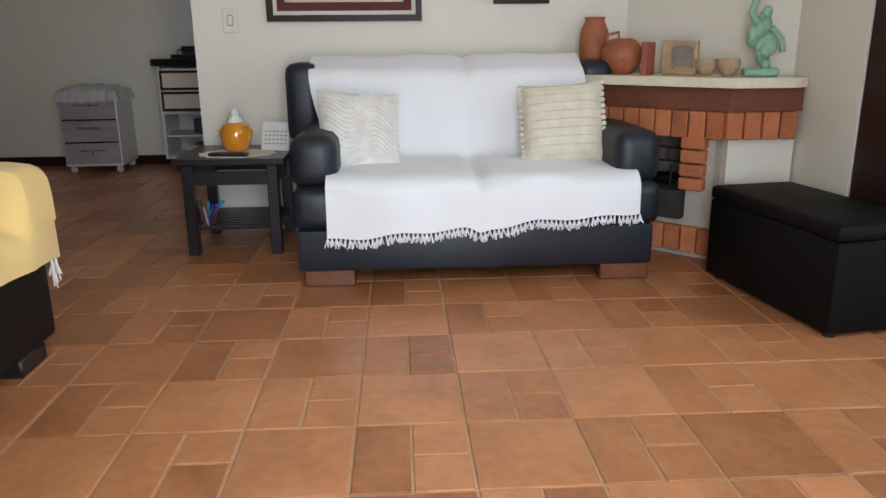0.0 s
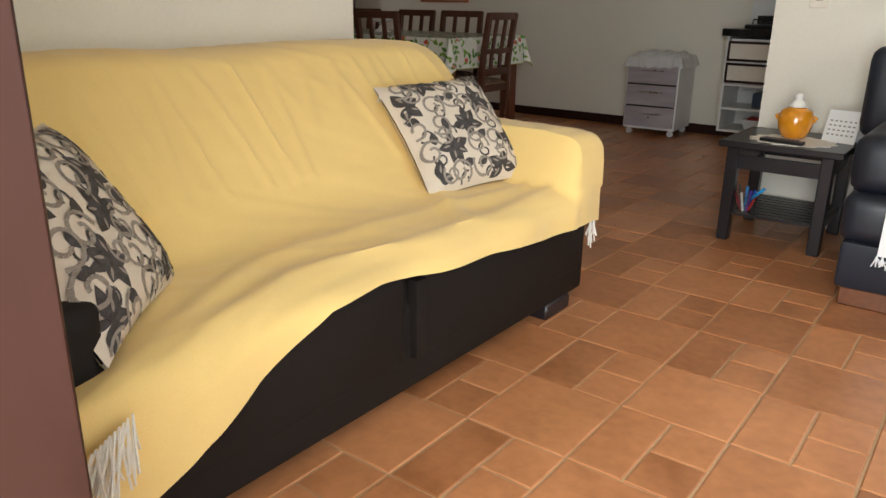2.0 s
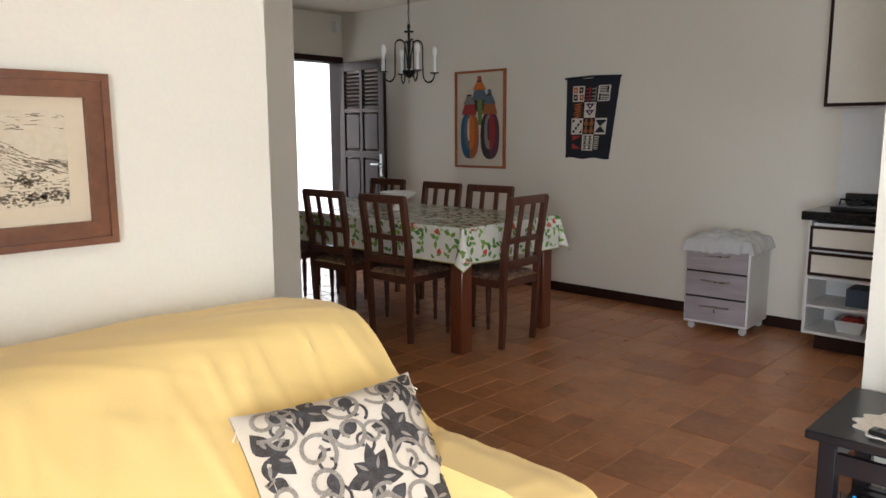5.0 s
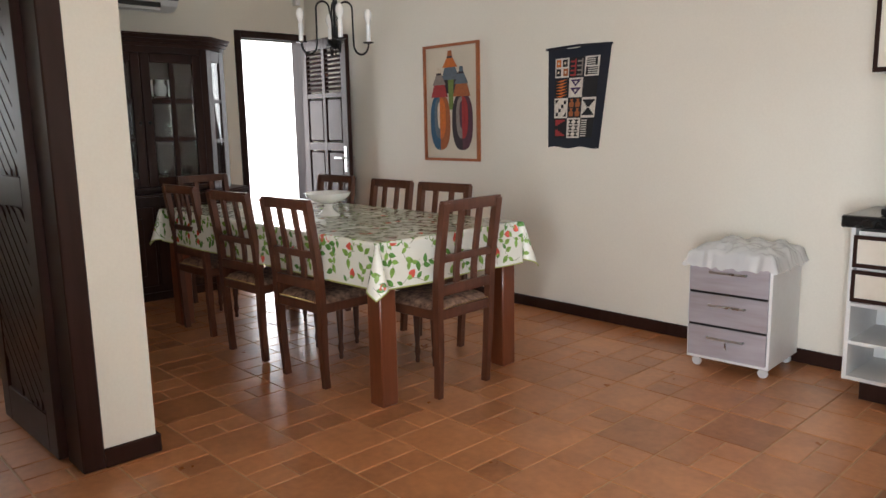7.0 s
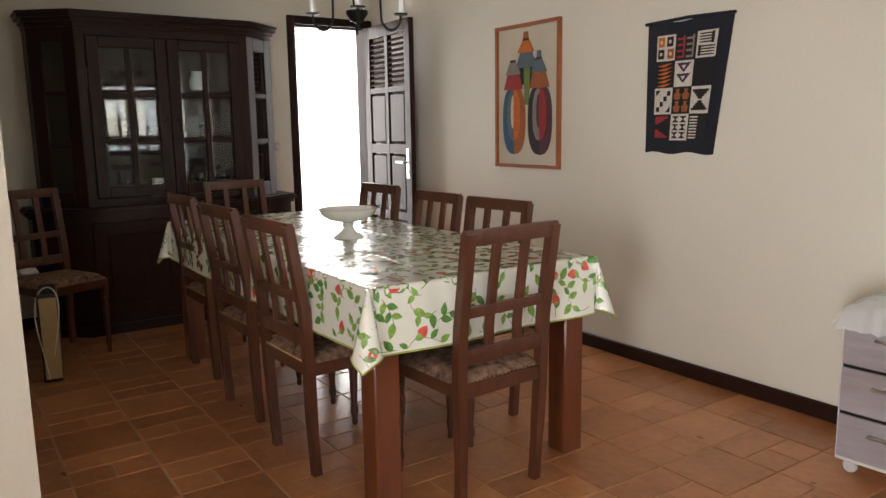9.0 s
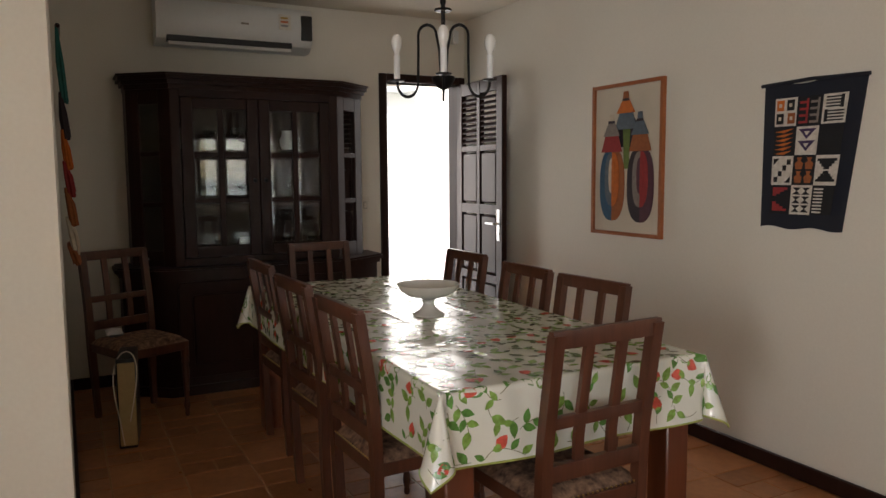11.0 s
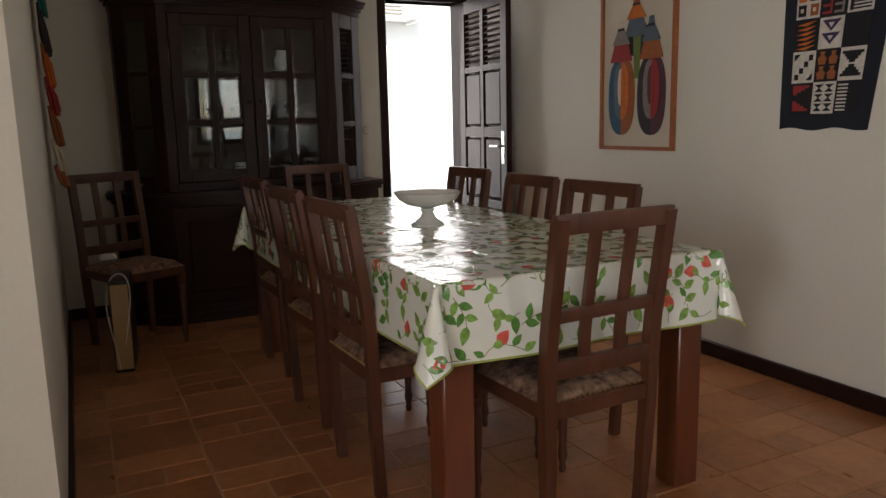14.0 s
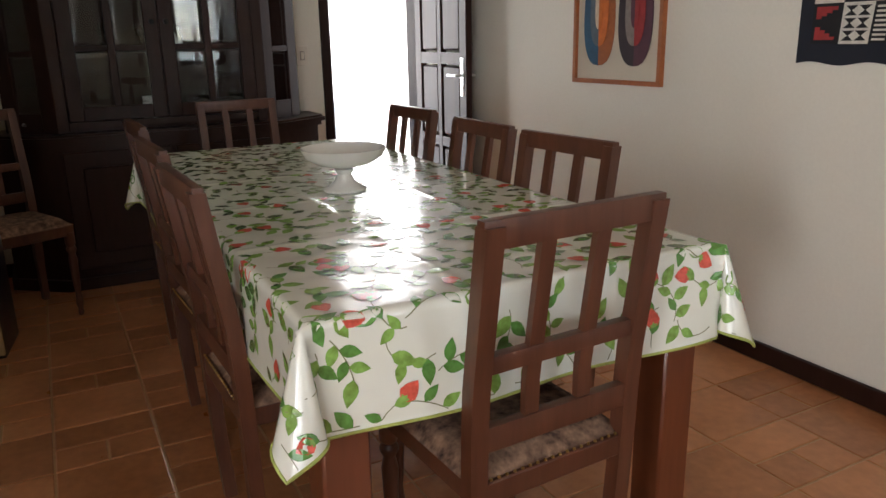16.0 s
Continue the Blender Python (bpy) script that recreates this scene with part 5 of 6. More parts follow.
def hutch():
    h = thing("china_hutch", Matrix(), "dark-stained wooden china hutch with glazed doors and canted sides", "cabinet")
    F, B = -5.88, WEST + 0.004
    ya, yb, yc, yd = 3.87, 4.10, 5.155, 5.40
    zb, zt = 0.80, 1.915
    bx = -6.08
    part("base_cabinet", prism([(B, ya - 0.07), (bx + 0.04, ya - 0.07), (F + 0.04, yb - 0.05), (F + 0.04, yc + 0.05), (bx + 0.04, yd + 0.09), (B, yd + 0.09)], 0.06, zb - 0.06), DARKWOOD, h)
    part("plinth", prism([(B, ya - 0.09), (bx + 0.055, ya - 0.09), (F + 0.06, yb - 0.06), (F + 0.06, yc + 0.06), (bx + 0.055, yd + 0.11), (B, yd + 0.11)], 0.0, 0.06), DARKWOOD, h)
    for k, (z0, z1, o) in enumerate(((zb - 0.06, zb - 0.035, 0.015), (zb - 0.035, zb - 0.012, 0.035), (zb - 0.012, zb, 0.022))):
        part("moulding", prism([(B, ya - 0.075 - o), (bx + 0.045 + o * 0.6, ya - 0.075 - o), (F + 0.045 + o, yb - 0.05 - o * 0.5), (F + 0.045 + o, yc + 0.05 + o * 0.5), (bx + 0.045 + o * 0.6, yd + 0.095 + o), (B, yd + 0.095 + o)], z0, z1), DARKWOOD, h)
    for y0, y1 in ((yb + 0.0, 4.62), (4.64, yc)):
        d = part("base_door", boxed(F + 0.04, F + 0.058, y0, y1, 0.11, zb - 0.09, bevel=0.005), DARKWOOD, h)
        part("raised_panel", boxed(F + 0.056, F + 0.07, y0 + 0.08, y1 - 0.08, 0.19, zb - 0.17, bevel=0.01), DARKWOOD, d)
    # the upper part: back, floor, top, posts
    part("back", boxed(B, B + 0.02, ya, yd, zb, zt), DARKWOOD, h)
    part("shelf", prism([(B + 0.021, ya + 0.03), (bx - 0.01, ya + 0.03), (F - 0.03, yb + 0.01), (F - 0.03, yc - 0.01), (bx - 0.01, yd - 0.03), (B + 0.021, yd - 0.03)], zb + 0.001, zb + 0.02), DARKWOOD, h)
    for z in (1.16, 1.51):
        part("shelf", prism([(B + 0.021, ya + 0.03), (bx - 0.01, ya + 0.03), (F - 0.05, yb + 0.01), (F - 0.05, yc - 0.01), (bx - 0.01, yd - 0.03), (B + 0.021, yd - 0.03)], z, z + 0.018), DARKWOOD, h)
    for k, (z0, z1, o) in enumerate(((zt - 0.03, zt, 0.006), (zt, zt + 0.025, 0.022), (zt + 0.025, zt + 0.05, 0.04), (zt + 0.05, zt + 0.062, 0.05))):
        part("cornice", prism([(B, ya - o), (bx + o * 0.6, ya - o), (F + o, yb - o * 0.5), (F + o, yc + o * 0.5), (bx + o * 0.6, yd + o), (B, yd + o)], z0, z1), DARKWOOD, h)
    # frontal frame
    part("post", boxed(F - 0.03, F, yb, yb + 0.055, zb, zt - 0.03, bevel=0.003), DARKWOOD, h)
    part("post", boxed(F - 0.03, F, yc - 0.055, yc, zb, zt - 0.03, bevel=0.003), DARKWOOD, h)
    part("front_rail", boxed(F - 0.03, F - 0.001, yb + 0.055, yc - 0.055, zt - 0.075, zt - 0.03), DARKWOOD, h)
    part("front_rail", boxed(F - 0.03, F - 0.001, yb + 0.055, yc - 0.055, zb + 0.02, zb + 0.05), DARKWOOD, h)
    mid = (yb + yc) / 2
    for y0, y1, hy in ((yb + 0.058, mid - 0.002, mid - 0.035), (mid + 0.002, yc - 0.058, mid + 0.035)):
        z0, z1 = zb + 0.055, zt - 0.08
        st = 0.07
        fr = bmesh.new()
        for a, b, c, d in ((y0, y0 + st, z0, z1), (y1 - st, y1, z0, z1), (y0 + st, y1 - st, z0, z0 + 0.07), (y0 + st, y1 - st, z1 - 0.065, z1)):
            box(fr, F - 0.012, F + 0.016, a, b, c, d, bevel=0.004)
        door = part("door", fr, DARKWOOD, h)
        ym = (y0 + y1) / 2
        part("glazing_bar", boxed(F - 0.01, F + 0.013, ym - 0.018, ym + 0.018, z0 + 0.07, z1 - 0.065, bevel=0.003), DARKWOOD, door)
        zz = [z0 + 0.07 + (z1 - z0 - 0.135) * k / 3 for k in range(4)]
        for z in zz[1:3]:
            for a, b in ((y0 + st, ym - 0.018), (ym + 0.018, y1 - st)):
                part("glazing_bar", boxed(F - 0.01, F + 0.012, a, b, z - 0.015, z + 0.015, bevel=0.003), DARKWOOD, door)
        for a, b in ((y0 + st, ym - 0.018), (ym + 0.018, y1 - st)):
            for k in range(3):
                lo, hi = zz[k] + (0.015 if k else 0), zz[k + 1] - (0.015 if k < 2 else 0)
                bm = bmesh.new()
                e = 0.016
                rim = [bm.verts.new((F + 0.001, y, z)) for y, z in ((a, lo), (b, lo), (b, hi), (a, hi))]
                flat = [bm.verts.new((F + 0.006, y, z)) for y, z in ((a + e, lo + e), (b - e, lo + e), (b - e, hi - e), (a + e, hi - e))]
                bk = [bm.verts.new((F - 0.003, y, z)) for y, z in ((a, lo), (b, lo), (b, hi), (a, hi))]
                for i in range(4):
                    j = (i + 1) % 4
                    bm.faces.new((rim[i], rim[j], flat[j], flat[i]))
                    bm.faces.new((bk[i], bk[j], rim[j], rim[i]))
                bm.faces.new(flat)
                bm.faces.new(bk[::-1])
                p = part("pane", bm, CLEARGLASS, door, "bevelled glass pane", smooth=0)
                p.visible_shadow = False
        part("knob", lathe([(0.006, 0), (0.006, 0.012), (0.013, 0.02), (0.013, 0.026), (0.004, 0.03)], 12), IRON, door, "dark iron pull", m=pose(F + 0.016, hy, 1.33, 0, 90))
    # canted sides with narrow lights
    for (xa, y0), (xb, y1) in (((bx, ya), (F, yb)), ((F, yc), (bx, yd))):
        p, q = Vector((xa, y0, 0)), Vector((xb, y1, 0))
        d = (q - p)
        ang = math.degrees(math.atan2(d.y, d.x))
        l = d.length
        m = pose(p.x, p.y, 0, 0, 0, ang)
        sd = part("canted_side", boxed(0, 0.085, 0.0, 0.024, zb, zt - 0.03, bevel=0.003), DARKWOOD, h, m=m)
        part("stile", boxed(l - 0.085, l, 0.0, 0.024, zb, zt - 0.03, bevel=0.003), DARKWOOD, sd)
        for c, e in ((zb, zb + 0.1), (zt - 0.12, zt - 0.03), (1.17, 1.20), (1.48, 1.51)):
            part("rail", boxed(0.085, l - 0.085, 0.001, 0.023, c, e, bevel=0.003), DARKWOOD, sd)
        g = part("pane", boxed(0.058, l - 0.058, 0.010, 0.014, zb + 0.098, zt - 0.118), CLEARGLASS, sd)
        g.visible_shadow = False
    for y in (ya, yd - 0.02):
        part("side_panel", boxed(B + 0.02, bx, y, y + 0.02, zb, zt - 0.03), DARKWOOD, h)
    return h


hutch()
hr = random.Random(9)
cup = None
for k in range(16):
    shelf = (0.822, 1.18, 1.53)[k % 3]
    y = 4.22 + (k // 3) * 0.165 + hr.uniform(-0.03, 0.03)
    m = pose(-6.08 + hr.uniform(-0.05, 0.05), y, shelf)
    if cup is None or k % 3 == 1 and k < 3:
        cup = tagged(link("wine_glass", lathe([(0.03, 0), (0.028, 0.004), (0.005, 0.01), (0.005, 0.06), (0.03, 0.08), (0.036, 0.12), (0.03, 0.15), (0.028, 0.15), (0.033, 0.12), (0.004, 0.085)], 18), CLEARGLASS), "clear stemmed glass on the hutch shelf", "glass", "glassware in the hutch")
        cup.matrix_basis = m
    elif k % 4 == 2:
        solid("china_jug", lathe([(0.03, 0), (0.045, 0.03), (0.048, 0.07), (0.03, 0.11), (0.034, 0.13), (0.03, 0.13), (0.026, 0.11)], 20), PORCELAIN, "white china jug on the hutch shelf", "jug", m=m, group="china in the hutch")
    else:
        copy_thing(cup, m)
fd = thing("folded_papers", pose(-6.05, 3.98, 0.822), "small silver-grey trinket in the hutch", "ornament")
part("trinket", cushion_mesh(0.11, 0.07, 0.02, 8, 0.012), STEEL, fd, m=pose(0, 0, 0.02))

# air conditioner
ac = thing("air_conditioner", pose(WEST, 4.57, 2.195), "white split air conditioner high on the wall", "air conditioner")
prof = [(0.002, 0.0), (0.10, 0.0), (0.165, 0.03), (0.195, 0.075), (0.205, 0.15), (0.195, 0.24), (0.17, 0.275), (0.12, 0.288), (0.002, 0.288)]
bm = bmesh.new()
ends = [[bm.verts.new((x, y, z)) for x, z in prof] for y in (-0.5, 0.5)]
n = len(prof)
for i in range(n):
    bm.faces.new((ends[0][i], ends[0][(i + 1) % n], ends[1][(i + 1) % n], ends[1][i]))
bm.faces.new(ends[0])
bm.faces.new(ends[1][::-1])
part("housing", bm, WHITEPLASTIC, ac, smooth=30)
part("vent", boxed(0.06, 0.19, -0.44, 0.36, 0.012, 0.05, bevel=0.004), BLACKPLASTIC, ac, "dark air outlet")
part("flap", boxed(-0.05, 0.05, -0.43, 0.35, -0.003, 0.003), WHITEPLASTIC, ac, m=pose(0.165, 0, 0.026, 0, 50))
part("display", boxed(0.06, 0.212, 0.42, 0.497, 0.07, 0.235, bevel=0.01, seg=2), BLACKPLASTIC, ac, "black display panel")
part("energy_label", boxed(0.196, 0.2085, 0.27, 0.35, 0.13, 0.23), LACE, ac, "energy label")
for k, c in enumerate(((0.5, 0.3, 0.03), (0.6, 0.15, 0.03), (0.3, 0.3, 0.3))):
    part("label_bar", boxed(0.2086, 0.2095, 0.28, 0.33, 0.20 - k * 0.025, 0.213 - k * 0.025), mat("label_ink_%s" % "abc"[k], c, 0.6, 0.1), ac)
part("badge", boxed(0.2045, 0.2062, 0.02, 0.07, 0.145, 0.157), INK_GREY, ac)

# chandelier
CHZ = CEIL
ch = thing("chandelier", pose(-3.77, 4.87, -0.314, 0, 0, -27) @ Matrix.Diagonal((0.9, 0.9, 1.15, 1)), "black iron four-arm chandelier with white candle sleeves", "chandelier")
part("stem", lathe([(0.006, 1.755), (0.012, 1.765), (0.007, 1.78), (0.01, 1.85), (0.009, 2.03), (0.014, 2.04), (0.008, 2.06)], 12), IRON, ch)
part("bowl", lathe([(0.008, 1.745), (0.03, 1.755), (0.048, 1.775), (0.052, 1.785), (0.05, 1.79), (0.01, 1.786)], 24), IRON, ch)
part("disc", lathe([(0.036, 2.010), (0.04, 2.014), (0.036, 2.018), (0.01, 2.019)], 24), IRON, ch)
part("ring", tube([(0.014 * math.cos(a), 0, 1.73 + 0.014 * math.sin(a)) for a in (2 * math.pi * k / 16 for k in range(17))], 0.002, 6), IRON, ch)
for k in range(4):
    a = k * math.pi / 2
    m = pose(0, 0, 0, 0, 0, 90 * k)
    R_ = 0.205
    pts = [(0.012, 0, 1.80), (0.018, 0, 1.88), (0.03, 0, 1.93)]
    pts += [(0.07 - 0.04 * math.cos(t), 0, 1.93 + 0.035 * math.sin(t)) for t in (math.pi * j / 10 for j in range(1, 11))]
    pts += [(0.11, 0, 1.86), (0.112, 0, 1.77)]
    pts += [(0.158 - 0.046 * math.cos(t), 0, 1.77 - 0.048 * math.sin(t)) for t in (math.pi * j / 10 for j in range(1, 11))]
    pts += [(R_, 0, 1.775)]
    arm = part("arm", tube(pts, 0.0055, 8), IRON, ch, m=m)
    part("drip_pan", lathe([(0.008, 1.772), (0.032, 1.776), (0.034, 1.781), (0.01, 1.781)], 18, None, (R_, 0)), IRON, arm)
    part("candle_sleeve", lathe([(0.014, 1.781), (0.014, 1.862), (0.008, 1.862)], 16, None, (R_, 0)), WHITEPLASTIC, arm, "white candle sleeve")
    part("bulb", lathe([(0.010, 1.862), (0.013, 1.872), (0.022, 1.89), (0.025, 1.905), (0.021, 1.922), (0.012, 1.932), (0.003, 1.934)], 18, None, (R_, 0)), PORCELAIN, arm, "white frosted bulb")
links = bmesh.new()
for k in range(20):
    z = 2.065 + k * 0.0285
    pts = [((0.007 * math.cos(t) if k % 2 else 0), (0 if k % 2 else 0.007 * math.cos(t)), z + 0.018 * math.sin(t)) for t in (2 * math.pi * j / 10 for j in range(11))]
    tube(pts, 0.0018, 5, links)
tube([(0.004 * math.cos(k), 0.004 * math.sin(k), 2.05 + k * 0.0163) for k in range(36)], 0.0022, 5, links)
o = part("chain", links, IRON, ch, "black chain with its cable")
o["kind"] = "stuff"
swag = bmesh.new()
sp = [(-0.02 - 0.02 * k / 24, 0.05 - 0.0 + 0.27 * (k / 24), CEIL + 0.09 - 0.37 * (1 - (2 * k / 24 - 1) ** 2)) for k in range(25)]
tube(sp, 0.004, 6, swag)
for k in range(1, 24, 1):
    p = Vector(sp[k])
    tube([p + Vector((0.006 * math.cos(t), 0, 0.009 * math.sin(t))) for t in (2 * math.pi * j / 8 for j in range(9))], 0.0016, 4, swag)
o = part("swag_chain", swag, IRON, ch, "looped chain and cable hung from the ceiling", m=pose(0, 0, 0, 0, 0, 180 + 27))
o["kind"] = "stuff"
part("ceiling_rose", lathe([(0.05, CEIL + 0.07), (0.05, CEIL + 0.089)], 20), IRON, ch)

# framed weaving with three dressed jars
DY = {"blue": (0.03, 0.09, 0.16), "orange": (0.55, 0.14, 0.02), "red": (0.30, 0.03, 0.03), "dark": (0.035, 0.025, 0.03), "plum": (0.09, 0.035, 0.05), "steel": (0.10, 0.13, 0.16), "cream": (0.60, 0.52, 0.40), "green": (0.14, 0.20, 0.05), "white": (0.62, 0.58, 0.52), "rust": (0.32, 0.10, 0.03), "violet": (0.055, 0.03, 0.09), "grey": (0.22, 0.19, 0.17), "teal": (0.02, 0.14, 0.12)}
DYES = {k: dye("dyed_%s_wool" % k, v) for k, v in DY.items()}


def flat_piece(name, poly, z, material, parent, depth=0.0016):
    """A flat woven piece; the outline is x along the wall and z up, z its layer."""
    bm = prism(poly, 0.0, depth)
    return part(name, bm, material, parent, m=pose(0, -0.010 - z * 0.0016, 0, 90), smooth=0)


def weaving(f, w, h, bar):
    S = h
    def oval(cx, cz, rx, rz, n=22):
        return [(cx + rx * math.copysign(abs(math.cos(t)) ** 0.8, math.cos(t)), cz + rz * math.copysign(abs(math.sin(t)) ** 0.8, math.sin(t))) for t in (2 * math.pi * k / n for k in range(n))]
    def halfc(cx, cz, rx, rz, side, n=14):
        pts = [(cx, cz - rz)]
        for k in range(1, n):
            t = -math.pi / 2 + math.pi * k / n
            pts.append((cx + side * rx * abs(math.cos(t)) ** 0.8, cz + rz * math.copysign(abs(math.sin(t)) ** 0.8, math.sin(t))))
        pts.append((cx, cz + rz))
        return pts if side > 0 else pts[::-1]
    flat_piece("woven_jar", [(-0.13, 0.50), (0.13, 0.50), (0.10, 0.62), (0.06, 0.66), (-0.06, 0.66), (-0.10, 0.62)], 0.6, DYES["dark"], f)
    flat_piece("woven_jar", [(-0.02, 0.38), (0.02, 0.38), (0.03, 0.60), (-0.03, 0.60)], 1.4, DYES["green"], f)
    for sx, cols in ((-1, ("blue", "steel", "orange", "rust")), (1, ("dark", "grey", "red", "plum"))):
        cx, cz = sx * 0.118, 0.29
        for side, c in ((-1, cols[0]), (1, cols[3])):
            flat_piece("woven_jar", halfc(cx, cz, 0.108, 0.21, side), 2.2, DYES[c], f)
        for side, c in ((-1, cols[1]), (1, cols[2])):
            flat_piece("woven_band", halfc(cx, cz + 0.03, 0.062, 0.155, side), 3.4, DYES[c], f)
        for side, c in ((-1, "cream" if sx < 0 else "plum"), (1, "orange" if sx < 0 else "red")):
            flat_piece("woven_band", halfc(cx, cz + 0.05, 0.026, 0.10, side), 4.6, DYES[c], f)
        flat_piece("woven_shawl", [(cx - 0.09, 0.475), (cx + 0.09, 0.475), (cx + 0.05, 0.585), (cx - 0.05, 0.585)], 5.8, DYES["red" if sx < 0 else "rust"], f)
        flat_piece("woven_hat", [(cx - 0.072, 0.565), (cx + 0.072, 0.565), (cx + 0.025, 0.645), (cx - 0.025, 0.645)], 7.0, DYES["grey" if sx < 0 else "steel"], f)
        flat_piece("woven_hat", [(cx - 0.022, 0.645), (cx + 0.022, 0.645), (cx + 0.018, 0.69), (cx - 0.018, 0.69)], 7.0, DYES["cream" if sx < 0 else "steel"], f)
        flat_piece("woven_hat", [(cx - 0.028, 0.638), (cx + 0.028, 0.638), (cx + 0.026, 0.652), (cx - 0.026, 0.652)], 8.2, DYES["dark"], f)
    flat_piece("woven_shawl", [(-0.095, 0.60), (0.095, 0.60), (0.05, 0.70), (-0.05, 0.70)], 5.8, DYES["steel"], f)
    flat_piece("woven_hat", [(-0.078, 0.69), (0.078, 0.69), (0.026, 0.765), (-0.026, 0.765)], 7.0, DYES["orange"], f)
    flat_piece("woven_hat", [(-0.026, 0.765), (0.026, 0.765), (0.02, 0.81), (-0.02, 0.81)], 7.0, DYES["rust"], f)
    flat_piece("woven_hat", [(-0.028, 0.757), (0.028, 0.757), (0.026, 0.77), (-0.026, 0.77)], 8.2, DYES["dark"], f)


framed("framed_weaving", pose(-4.38, NORTH, 1.005), 0.584, 0.86, 0.02, 0.026, ORANGEWOOD, "framed weaving of three dressed jars on linen", LINEN, 0.0, weaving)


